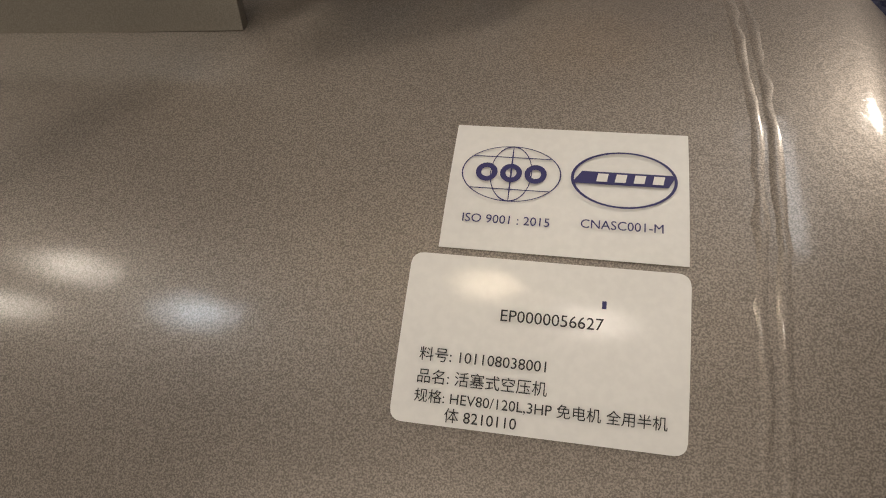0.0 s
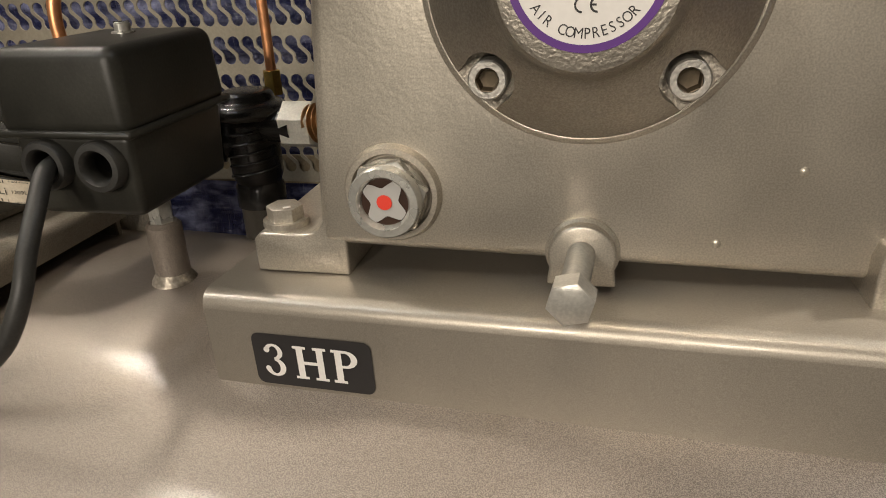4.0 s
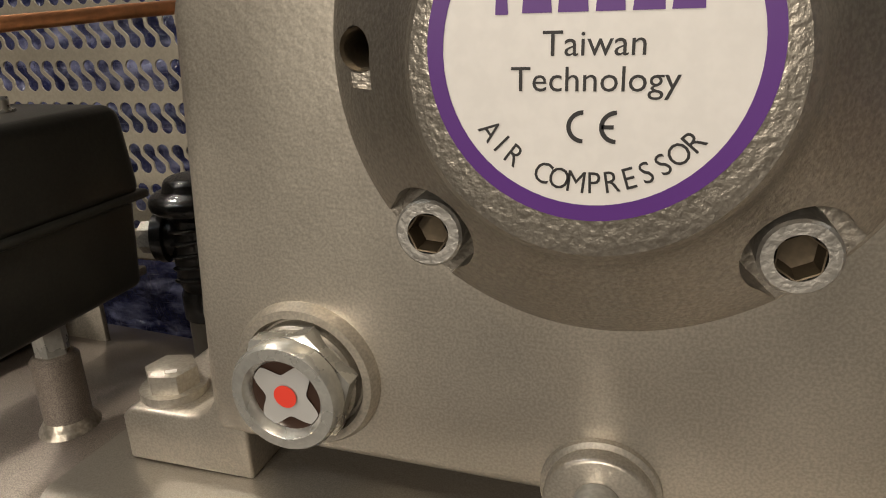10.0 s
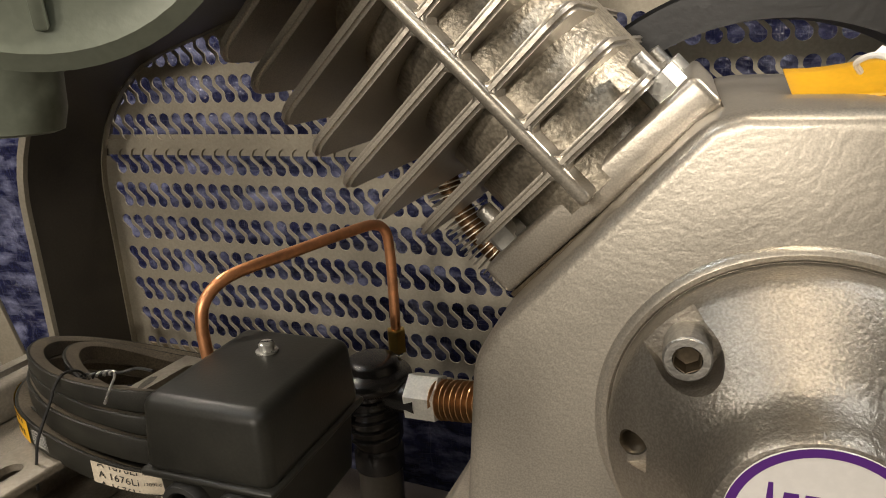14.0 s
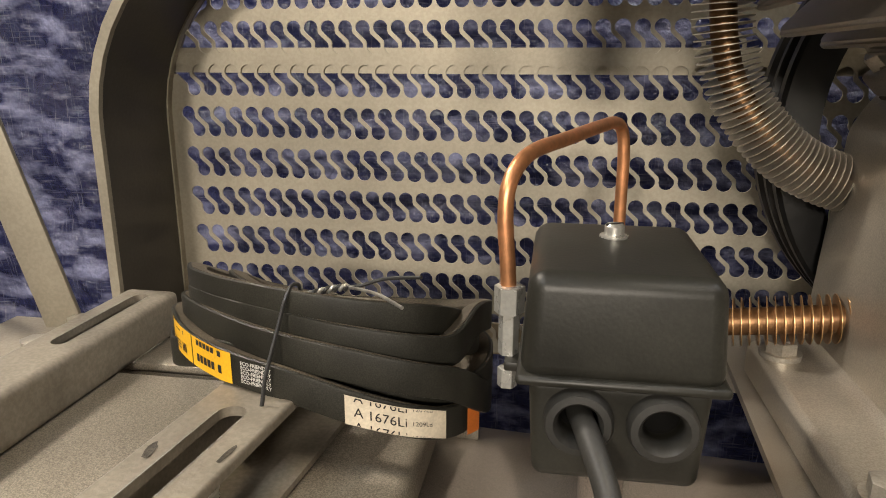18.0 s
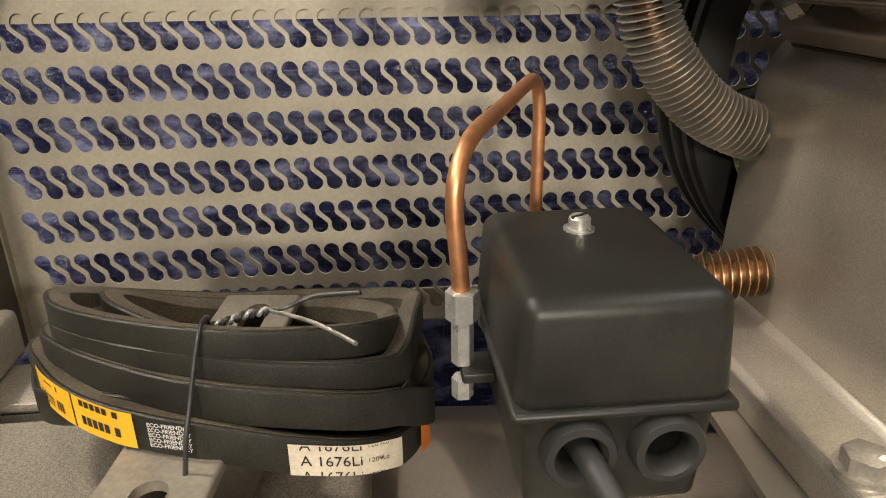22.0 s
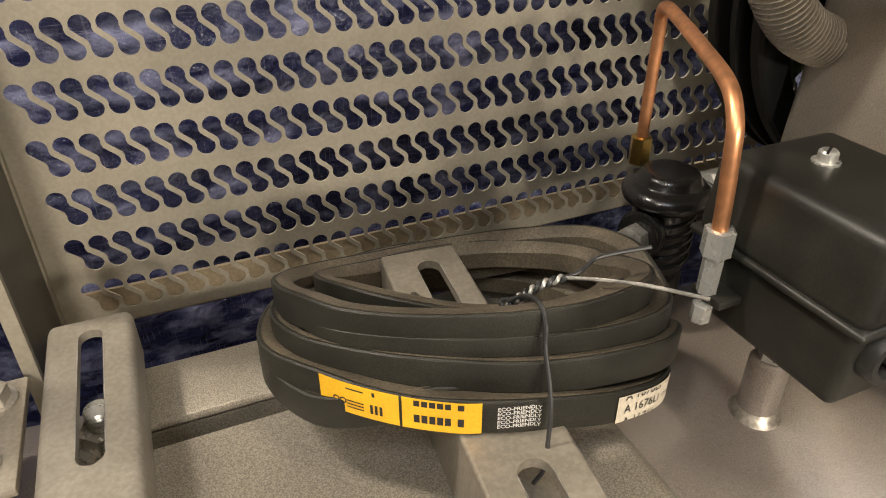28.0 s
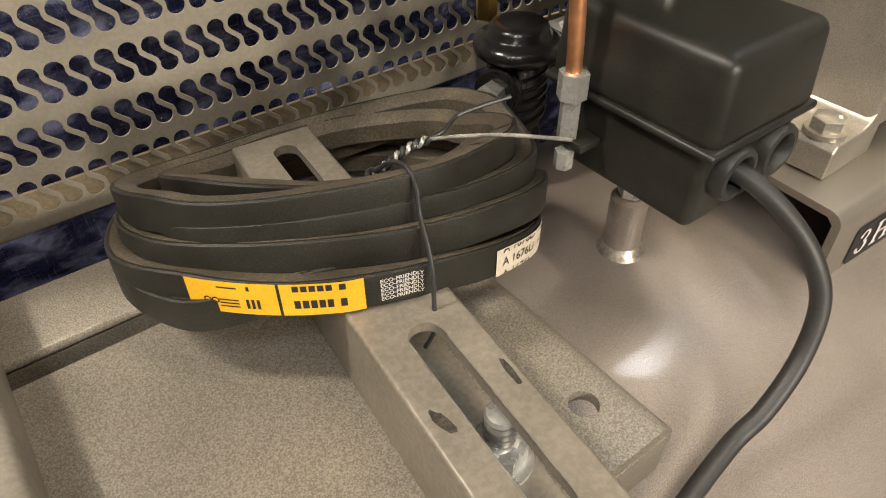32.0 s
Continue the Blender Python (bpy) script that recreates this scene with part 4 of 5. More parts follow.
def belt_guard():
    g = thing("belt_guard", (-0.357, GY, 0.60), "sheet-metal belt guard with a perforated plate and a deep curved rim", "belt guard")
    outline = guard_outline()
    top_at = lambda x: max((b[1] + (a[1] - b[1]) * (x - b[0]) / (a[0] - b[0]) for a, b in zip(outline, outline[1:]) if a[0] != b[0] and min(a[0], b[0]) <= x <= max(a[0], b[0])), default=0.6)
    edge = hole_edges()
    bm = bmesh.new()
    rows = 12
    ztop = lambda r: FIRST[1] + ROW * (r - 1)
    below = None
    for r in range(rows):
        zc = ztop(r)
        xl, xr = FIRST[0] - 0.0010 * (r - 1), 0.314
        cells = [xl + PITCH * i for i in range(54)]
        top = [bm.verts.new((-0.3565, GY, zc + edge[0][2]))]
        lows = [bm.verts.new((-0.3565, GY, zc + edge[-1][2]))]
        lefts, rights = [], []
        for cx in cells:
            L = [bm.verts.new((cx + e[0], GY, zc + e[2])) for e in edge]
            R = [L[0]] + [bm.verts.new((cx + e[1], GY, zc + e[2])) for e in edge[1:-1]] + [L[-1]]
            lefts.append(L)
            rights.append(R)
            top.append(L[0])
            lows.append(L[-1])
        te, le = bm.verts.new((0.318, GY, zc + edge[0][2])), bm.verts.new((0.318, GY, zc + edge[-1][2]))
        top.append(te)
        lows.append(le)
        ledge = [top[0]] + [bm.verts.new((-0.3565, GY, zc + e[2])) for e in edge[1:-1]] + [lows[0]]
        redge = [te] + [bm.verts.new((0.318, GY, zc + e[2])) for e in edge[1:-1]] + [le]
        sides = [ledge] + [v for pair in zip(lefts, rights) for v in pair] + [redge]
        for a, b in zip(sides[0::2], sides[1::2]):
            for k in range(len(edge) - 1):
                bm.faces.new([a[k], b[k], b[k + 1], a[k + 1]])
        if below is None:
            base = [bm.verts.new((v.co.x, GY, 0.600)) for v in lows]
            for k in range(len(lows) - 1):
                bm.faces.new((lows[k], lows[k + 1], base[k + 1], base[k]))
        else:
            for k in range(len(lows) - 1):
                bm.faces.new((lows[k], lows[k + 1], below[k + 1], below[k]))
        below = top
    cap = [bm.verts.new((v.co.x, GY, below[0].co.z + 0.03)) for v in below]
    for k in range(len(below) - 1):
        bm.faces.new((below[k], below[k + 1], cap[k + 1], cap[k]))
    # trim what lies outside the rounded outline
    gone = [f for f in bm.faces if (lambda c: c.z > top_at(min(max(c.x, -0.3565), 0.3180)) + 0.001)(f.calc_center_median())]
    bmesh.ops.delete(bm, geom=gone, context="FACES")
    bmesh.ops.recalc_face_normals(bm, faces=list(bm.faces))
    plate = part("perforated_plate", bm, M_GUARD, g, "perforated plate with rows of dumbbell holes", smooth=False)
    sol = plate.modifiers.new("thickness", "SOLIDIFY")
    sol.thickness, sol.offset = 0.0014, 0.0
    # strip that backs the joint between two sheets, and the flange behind the lowest row
    zj = ztop(6)
    part("joint_strip", bm_box(-0.352, 0.314, GY + 0.0012, GY + 0.0026, zj - 0.0006, zj + 0.016), M_GUARD, g, smooth=False)
    part("lower_flange", bm_box(-0.355, 0.316, GY + 0.0012, GY + 0.0035, 0.598, ztop(0) - 0.0030), M_FLANGE, g, "flange behind the lowest row of holes, coloured brown for its dim reflection", smooth=False)
    # the rim, a deep strip bent round the outline with a rolled lip
    def strip(y0, y1, off, th):
        b2 = bmesh.new()
        rings = []
        for i, (x, z) in enumerate(outline):
            a, b = outline[max(i - 1, 0)], outline[min(i + 1, len(outline) - 1)]
            d = Vector((b[0] - a[0], 0, b[1] - a[1])).normalized()
            nrm = Vector((-d.z, 0, d.x))
            p = Vector((x, 0, z)) + nrm * off
            q = p + nrm * th
            rings.append([b2.verts.new((p.x, y0, p.z)), b2.verts.new((p.x, y1, p.z)), b2.verts.new((q.x, y1, q.z)), b2.verts.new((q.x, y0, q.z))])
        for a, b in zip(rings, rings[1:]):
            for k in range(4):
                b2.faces.new((a[k], a[(k + 1) % 4], b[(k + 1) % 4], b[k]))
        b2.faces.new(rings[0])
        b2.faces.new(rings[-1][::-1])
        bmesh.ops.recalc_face_normals(b2, faces=list(b2.faces))
        return b2
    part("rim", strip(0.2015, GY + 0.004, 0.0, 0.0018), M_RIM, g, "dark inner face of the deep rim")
    part("rim_lip", strip(0.1990, 0.2030, -0.0005, 0.0062), M_GUARD, g, "pale folded lip of the rim")
    part("rim_seam", strip(GY - 0.006, GY - 0.0008, -0.0012, 0.0012), M_GUARD, g)
    return g


belt_guard()


def flywheel():
    w = thing("flywheel", (CX + 0.003, 0.21, 0.77), "black cast spoked flywheel pulley behind the pump", "flywheel")
    m = Matrix.Translation((CX + 0.003, 0.19, 0.770)) @ pose(0, 0, 0, -90)
    prof = [(0.106, 0.0), (0.124, 0.0), (0.126, 0.002), (0.126, 0.008), (0.115, 0.012), (0.115, 0.016), (0.126, 0.020), (0.126, 0.024), (0.115, 0.028), (0.115, 0.032),
            (0.126, 0.036), (0.126, 0.042), (0.124, 0.044), (0.106, 0.044), (0.106, 0.0)]
    part("rim", bm_lathe(prof, 96, m), M_WHEEL, w)
    part("hub", bm_lathe([(0.034, -0.004), (0.034, 0.046), (0.018, 0.046), (0.018, -0.004), (0.034, -0.004)], 40, m), M_WHEEL, w)
    for k in range(5):
        a = radians(20 + 72 * k)
        sp = bm_box(0.028, 0.110, -0.012, 0.012, 0.012, 0.030, 0.004)
        part("spoke", moved(sp, m @ pose(0, 0, 0, 0, 0, math.degrees(a))), M_WHEEL, w)


flywheel()


def finned_tube(name, pts, r_core, r_fin, gap, label, kind_label, core=M_CORE, fin=M_FINCOPPER):
    t = thing(name, pts[0], label, "finned tube")
    path = smooth_path(pts, 14)
    part("tube", bm_sweep(path, circle(r_core, 14)), core, t, "core tube inside the fins")
    # one continuous thin fin wound round it as a helix
    bm = bmesh.new()
    fr = list(frames_along(path))
    run = [0.0]
    for a, b in zip(path, path[1:]):
        run.append(run[-1] + (b - a).length)
    steps = 22
    count = int(run[-1] / gap * steps)
    last, k = None, 0
    for i in range(count):
        at = gap * i / steps
        while run[k + 1] < at:
            k += 1
        f = (at - run[k]) / (run[k + 1] - run[k])
        c = path[k].lerp(path[k + 1], f)
        d, s, u = (fr[k][q].lerp(fr[k + 1][q], f).normalized() for q in (1, 2, 3))
        ray = s * math.cos(math.tau * i / steps) + u * math.sin(math.tau * i / steps)
        wob = d * 0.00025 * noise.noise(Vector((i * 0.13, 0.7, r_fin * 900)))
        tip = r_fin * (1 + 0.02 * noise.noise(Vector((i * 0.31, 4.1, 0.0))))
        ring = [bm.verts.new(c + ray * rr + wob + d * dd) for rr, dd in ((r_core * 0.98, -0.0002), (tip, -0.0002), (tip, 0.0002), (r_core * 0.98, 0.0002))]
        if last:
            for q in range(3):
                bm.faces.new((last[q], last[q + 1], ring[q + 1], ring[q]))
        last = ring
    part("fin_winding", bm, fin, t, kind_label, sharp=20)
    return t


finned_tube("intercooler_tube", [(-0.008, 0.165, 0.960), (-0.012, 0.168, 0.880), (-0.013, 0.170, 0.830), (-0.003, 0.170, 0.790), (0.026, 0.170, 0.757), (0.070, 0.172, 0.742), (0.120, 0.176, 0.738)],
            0.0062, 0.0138, 0.0031, "finned intercooler tube bent down behind the pump", "thin pale fins", M_CORE, M_FINTUBE)
lowtube = finned_tube("discharge_tube", [(-0.012, 0.150, 0.6800), (0.040, 0.140, 0.6890), (0.100, 0.136, 0.697)], 0.0066, 0.0115, 0.0036, "finned copper discharge tube beside the pump", "thin coppery fins")
part("union_nut", bm_hex(0.0142, 0.0, 0.0185, Matrix.Translation((-0.0300, 0.154, 0.6785)) @ pose(0, 0, 0, 0, 90, 0) @ pose(0, 0, 0, 0, 0, 8), 0.08), M_NUT, lowtube, "white zinc-plated union nut")
finned_tube("aftercooler_tube", [(0.248, 0.176, 0.676), (0.266, 0.176, 0.700), (0.285, 0.176, 0.726), (0.302, 0.174, 0.753), (0.314, 0.170, 0.800), (0.312, 0.160, 0.860), (0.285, 0.150, 0.905)],
            0.0058, 0.0118, 0.0034, "finned copper tube rising beside the guard edge", "thin coppery fins")


# ---------------------------------------------------------------- check valve, switch and copper pipe
def check_valve():
    at = (-0.0540, 0.1550)
    v = thing("check_valve", (*at, 0.62), "black painted cast check valve with a broad domed cap", "check valve")
    m = Matrix.Translation((*at, 0.0))
    part("body", bm_lathe([(0.0150, 0.628), (0.0150, 0.640), (0.0135, 0.643), (0.0155, 0.648), (0.0155, 0.6795), (0.0190, 0.6830)], 40, m), M_BLACKCAST, v)
    # coarse cast ribs that climb round the body
    for k in range(5):
        rib = [Vector((at[0] + 0.0156 * math.cos(a), at[1] + 0.0156 * math.sin(a), 0.648 + 0.0062 * k + 0.0045 * (a + 2.6) / 2.0)) for a in (-2.3 + 0.16 * i for i in range(14))]
        part("rib", bm_sweep(rib, [(c[0], c[1] * 0.8) for c in circle(0.0014, 8)]), M_BLACKCAST, v)
    cap = [(0.0150, 0.6815), (0.0205, 0.6826), (0.0222, 0.6842), (0.0229, 0.6866), (0.0227, 0.6884), (0.0218, 0.6900), (0.0202, 0.6912), (0.0180, 0.6922), (0.0168, 0.6926),
           (0.0161, 0.6934), (0.0152, 0.6962), (0.0143, 0.6976), (0.0130, 0.6984), (0.0090, 0.6992), (0.0, 0.6996)]
    part("cap", bm_lathe(cap, 64, m), M_BLACKCAST, v, "glossy black domed cap with a raised disc", sharp=70)
    pm = Matrix.Translation((*at, 0.6690)) @ pose(0, 0, 0, 0, -90, 20)
    port = part("side_port", bm_lathe([(0.0100, 0.008), (0.0100, 0.0165), (0.0126, 0.0172), (0.0126, 0.0200), (0.0114, 0.0206), (0.0114, 0.0228), (0.0098, 0.0232), (0.0, 0.0228)], 40, pm), M_BLACKCAST, v)
    part("plug", bm_hex(0.0078, 0.0228, 0.0305, pm @ pose(0, 0, 0, 0, 0, 12), 0.12), M_SCREW, port, "worn steel hex plug")
    part("outlet", bm_lathe([(0.0100, 0.010), (0.0100, 0.031)], 24, Matrix.Translation((at[0], at[1] - 0.001, 0.6785)) @ pose(0, 0, 0, 0, 90, -6)), M_BLACKCAST, v)
    part("stub", bm_lathe([(0.0135, 0.575), (0.0135, 0.630), (0, 0.630)], 28, m), M_RIM, v)
    part("weld", bm_lathe([(0.0230, 0.580), (0.0180, 0.592), (0.0135, 0.598)], 28, m), M_WELD, v)


check_valve()


def pressure_switch():
    s = thing("pressure_switch", (-0.062, 0.053, 0.62), "black plastic pressure switch box with two cable grommets on a post", "pressure switch")
    entries = [bm_lathe([(0, -0.022), (0.0064, -0.022), (0.0064, 0.012), (0, 0.012)], 28, Matrix.Translation((x, 0.0200, 0.6935)) @ FRONT) for x in (-0.0745, -0.0488)]
    part("lower_housing", cut(moved_box(-0.0905, -0.0340, 0.0195, 0.0930, 0.6700, 0.7065, -0.0020), *entries), M_BLACK, s, sharp=60)
    part("seam_lip", bm_box(-0.0945, -0.0300, 0.0155, 0.0965, 0.7050, 0.7085, 0.0015, 2), M_BLACK, s, sharp=60)
    part("cover", moved_box(-0.0935, -0.0310, 0.0165, 0.0955, 0.7060, 0.7408, 0.0020, 0.0058), M_BLACK, s, sharp=60)
    sc = Matrix.Translation((-0.063, 0.069, 0.7405))
    scr = part("cover_screw", bm_lathe([(0.0052, 0), (0.0052, 0.0010), (0.0036, 0.0012), (0.0036, 0.0044), (0.0028, 0.0052), (0, 0.0050)], 20, sc), M_ZINC, s, "zinc flanged cover screw")
    part("slot", moved(bm_box(-0.0034, 0.0034, -0.0005, 0.0005, 0.0046, 0.0054), sc @ pose(0, 0, 0, 0, 0, 30)), M_INK, scr)
    for x in (-0.0745, -0.0488):
        gm = Matrix.Translation((x, 0.0200, 0.6935)) @ FRONT
        g = part("grommet", bm_lathe([(0.0108, -0.002), (0.0108, 0.0040), (0.0100, 0.0055), (0.0078, 0.0058), (0.0068, 0.0046), (0.0062, 0.0020), (0.0062, -0.0020)], 36, gm), M_CABLE, s, "dark grey rubber grommet")
        # near-black lining puts the shade of the open hole into its colour
        part("bore", bm_lathe([(0.0063, -0.0060), (0.0063, -0.0200), (0, -0.0200)], 28, gm), M_BORESHADE, g)
    m = Matrix.Translation((-0.062, 0.066, 0))
    part("nipple", bm_hex(0.0062, 0.648, 0.672, m), M_ZINC, s)
    part("post", bm_lathe([(0.0088, 0.600), (0.0088, 0.648), (0.0070, 0.650), (0, 0.650)], 28, m), M_TANK, s)
    part("weld", bm_lathe([(0.0128, 0.6140), (0.0112, 0.6185), (0.0098, 0.6205), (0.0088, 0.6225)], 28, m), M_WELD, s)
    u = part("unloader_valve", bm_box(-0.1015, -0.0900, 0.066, 0.082, 0.686, 0.690, 0.001), M_BLACK, s)
    n = Matrix.Translation((-0.1005, 0.075, 0))
    part("lower_nut", bm_hex(0.0040, 0.676, 0.684, n), M_ZINC, u)
    part("union_body", bm_hex(0.0040, 0.690, 0.7085, n), M_ZINC, u)


def moved_box(x0, x1, ya, yb, z0, z1, taper, soft=0.0038):
    """A moulded box with soft edges; taper draws its upper rim in."""
    bm = bm_box(x0, x1, ya, yb, z0, z1)
    cx, cy = (x0 + x1) / 2, (ya + yb) / 2
    for v in bm.verts:
        if (v.co.z > (z0 + z1) / 2) == (taper > 0):
            v.co.x += math.copysign(abs(taper), cx - v.co.x)
            v.co.y += math.copysign(abs(taper), cy - v.co.y)
    bmesh.ops.bevel(bm, geom=list(bm.edges), offset=soft, segments=5, profile=0.5, affect="EDGES")
    return bm


pressure_switch()


def copper_pipe():
    p = thing("unloader_pipe", (-0.1005, 0.075, 0.70), "thin bent copper unloader pipe between the switch and the check valve", "pipe")
    pts = [(-0.1005, 0.075, 0.708), (-0.1015, 0.075, 0.726), (-0.1030, 0.0755, 0.746), (-0.1015, 0.079, 0.759), (-0.0950, 0.092, 0.7675), (-0.0800, 0.123, 0.7705),
           (-0.0640, 0.158, 0.7730), (-0.0565, 0.175, 0.7730), (-0.0525, 0.182, 0.7680), (-0.0510, 0.1835, 0.7560), (-0.0508, 0.184, 0.730), (-0.0508, 0.184, 0.698)]
    part("tube", bm_sweep(smooth_path(pts, 8), circle(0.0031, 14)), M_COPPER, p)
    part("union_nut", bm_hex(0.0060, 0.7075, 0.7185, Matrix.Translation((-0.1005, 0.075, 0)), 0.12), M_ZINC, p, "zinc union nut")
    part("brass_nut", bm_hex(0.0058, 0.690, 0.705, Matrix.Translation((-0.0508, 0.184, 0)), 0.12), M_BRASS, p, "brass compression nut")


copper_pipe()

cab = thing("power_cable", (-0.0745, 0.02, 0.69), "dark grey rubber-sheathed cable hanging from the switch", "cable")
pts = [(-0.0745, 0.026, 0.6935), (-0.0715, 0.012, 0.6920), (-0.0660, -0.003, 0.6820), (-0.0630, -0.016, 0.6690), (-0.0632, -0.025, 0.6530), (-0.0730, -0.030, 0.6340),
       (-0.0910, -0.032, 0.6190), (-0.1070, -0.031, 0.6095), (-0.1400, -0.035, 0.6020), (-0.180, -0.042, 0.5960), (-0.22, -0.050, 0.590)]
part("sheath", bm_sweep(smooth_path(pts, 10), circle(0.0039, 16)), M_CABLE, cab)


# ---------------------------------------------------------------- motor deck and slotted rails
def capsule(x, w, y0, y1, z0, z1):
    """A round-ended cutter that lies along y."""
    out = [(x + w / 2 * math.cos(radians(a)), y1 - w / 2 + w / 2 * math.sin(radians(a))) for a in range(0, 181, 15)]
    out += [(x + w / 2 * math.cos(radians(a)), y0 + w / 2 + w / 2 * math.sin(radians(a))) for a in range(180, 361, 15)]
    bm = bmesh.new()
    lo, hi = [bm.verts.new(p + (z0,)) for p in out], [bm.verts.new(p + (z1,)) for p in out]
    bm.faces.new(lo[::-1])
    bm.faces.new(hi)
    for k in range(len(out)):
        q = (k + 1) % len(out)
        bm.faces.new((lo[k], lo[q], hi[q], hi[k]))
    return bm


def slotted_rail(name, at, turn, width, ya, yb, zt, depth, slots, label, sideways=False):
    """A folded channel with long slots in its top, open below, or lying sideways and open to the right; at: the middle of its line where y is 0."""
    t = thing(name, (at, (ya + yb) / 2, zt - depth), label, "motor rail", "slotted motor rails")
    m = Matrix.Translation((at, 0, 0)) @ pose(0, 0, 0, 0, 0, turn)
    h, th = width / 2, 0.004
    if sideways:
        hollow = bm_box(-h + th, h + 0.02, ya - 0.02, yb + 0.02, zt - depth + th, zt - th)
    else:
        hollow = bm_box(-h + th, h - th, ya - 0.02, yb + 0.02, zt - depth - 0.02, zt - th)
    body = cut(bm_box(-h, h, ya, yb, zt - depth, zt, 0.0042 if not sideways else 0.0016, 4), hollow, *[capsule(sx, sw, s0, s1, zt - 0.012, zt + 0.02) for sx, sw, s0, s1 in slots])
    part("channel", moved(body, m), M_RAIL, t, sharp=40)
    for sx, sw, s0, s1 in slots:
        lip = []
        for k in range(-1, 2, 2):
            lip.append(bm_box(sx + k * (sw / 2 + 0.0002) - 0.0002, sx + k * (sw / 2 + 0.0002) + 0.0002, s0 + sw / 2, s1 - sw / 2, zt - 0.0002, zt + 0.0002))
        part("worn_slot_edge", moved(join(*lip), m), M_SCREW, t)
    return t


DECK = 0.6385


def deck():
    """The folded plate that would carry the motor, in two pieces with a gap."""
    d = thing("motor_deck", (-0.24, 0.07, 0.62), "grey painted steel motor deck in two plates on the tank", "motor deck")
    part("rear_plate", bm_box(-0.330, -0.118, 0.1455, 0.1830, DECK - 0.006, DECK - 0.001, 0.001), M_DECK, d)
    R = 0.007
    lip = [(-0.1430 + R * math.cos(radians(90 - 15 * k)), DECK - R + R * math.sin(radians(90 - 15 * k))) for k in range(7)]
    plate = bm_prism([(-0.345, DECK - 0.005), (-0.345, DECK)] + lip + [(-0.136, DECK - 0.014), (-0.140, DECK - 0.014), (-0.140, DECK - 0.008), (-0.1435, DECK - 0.005)], -0.0210, 0.1300)
    part("front_plate", cut(plate, bm_lathe([(0, DECK - 0.02), (0.0056, DECK - 0.02), (0.0056, DECK + 0.02), (0, DECK + 0.02)], 28, Matrix.Translation((-0.1555, 0.003, 0)))), M_DECK, d,
         "front plate with a folded edge and a drilled hole", sharp=40)
    part("front_fold", bm_box(-0.345, -0.1385, -0.0218, -0.0180, DECK - 0.026, DECK - 0.0052, 0.0012), M_DECK, d)
    # two hidden strips, added to keep light out of the gap between the plates
    part("front_gap_blind", bm_box(-0.344, -0.1405, 0.1262, 0.1298, DECK - 0.034, DECK - 0.0052, 0.001), M_DECK, d)
    part("rear_gap_blind", bm_box(-0.329, -0.119, 0.1457, 0.1493, DECK - 0.034, DECK - 0.0062, 0.001), M_DECK, d)
    for x in (-0.32, -0.19):
        part("cradle", bm_box(x - 0.004, x + 0.004, -0.016, 0.125, 0.585, DECK - 0.006, 0.001), M_DECK, d)
    return d


deck()
rail = slotted_rail("slotted_rail", -0.2030, -5.9, 0.0355, -0.052, 0.1705, 0.6760, 0.0370, [(0.0, 0.0112, -0.036, 0.040), (0.0015, 0.0105, 0.098, 0.160)], "grey slotted channel rail that lies under the coiled belts", True)
slotted_rail("slotted_rail", -0.3290, 0, 0.0340, -0.045, 0.193, 0.6650, 0.0265, [(0.0005, 0.0092, 0.104, 0.182)], "grey slotted channel rail near the guard rim")


def chip(parent, x, y, z, w, h, turn, seed):
    """A flat scar where the paint has come off."""
    pts = []
    for k in range(14):
        a = math.tau * k / 14
        r = 1 + 0.35 * noise.noise(Vector((math.cos(a) * 2, math.sin(a) * 2, seed)))
        pts.append((w * r * math.cos(a), h * r * math.sin(a)))
    part("paint_chip", moved(bm_flat(pts), pose(x, y, z, 0, 0, turn)), M_CHIP, parent, "scar in the paint")


M_CHIP = material("bare_scar", (0.075, 0.066, 0.052), 0.5, 0.3, 0.3, 900, 0.3, 300, 0.5, 900)
for x, y, w, h, turn, seed in ((-0.1995, 0.1300, 0.0030, 0.0085, 8, 1.0), (-0.2030, 0.1170, 0.0035, 0.0040, 20, 2.0), (-0.2145, 0.0060, 0.0018, 0.0050, 10, 3.0), (-0.1880, 0.0080, 0.0012, 0.0060, -8, 4.0)):
    chip(rail, x, y, 0.6763, w, h, turn, seed)


# ---------------------------------------------------------------- coiled spare belts
COIL = [(-0.2630, 0.1200), (-0.2480, 0.0900), (-0.2290, 0.0700), (-0.2060, 0.0580), (-0.1800, 0.0515), (-0.1560, 0.0525), (-0.1300, 0.0620), (-0.1150, 0.0880),
        (-0.1150, 0.1200), (-0.1250, 0.1560), (-0.1480, 0.1860), (-0.1820, 0.1980), (-0.2170, 0.1920), (-0.2490, 0.1640)]
MID = Vector((-0.193, 0.112, 0))


def along(pts, u):
    n = len(pts)
    f = (u % 1.0) * n
    i = int(f)
    t = f - i
    p = [Vector(pts[(i + k) % n]) for k in (-1, 0, 1, 2)]
    return 0.5 * (2 * p[1] + (p[2] - p[0]) * t + (2 * p[0] - 5 * p[1] + 4 * p[2] - p[3]) * t * t + (3 * p[1] - p[0] - 3 * p[2] + p[3]) * t ** 3)


def ring_point(u):
    """A place on the outline of the lowest turn; u counts turns."""
    return along([(x, y, 0) for x, y in COIL], u)


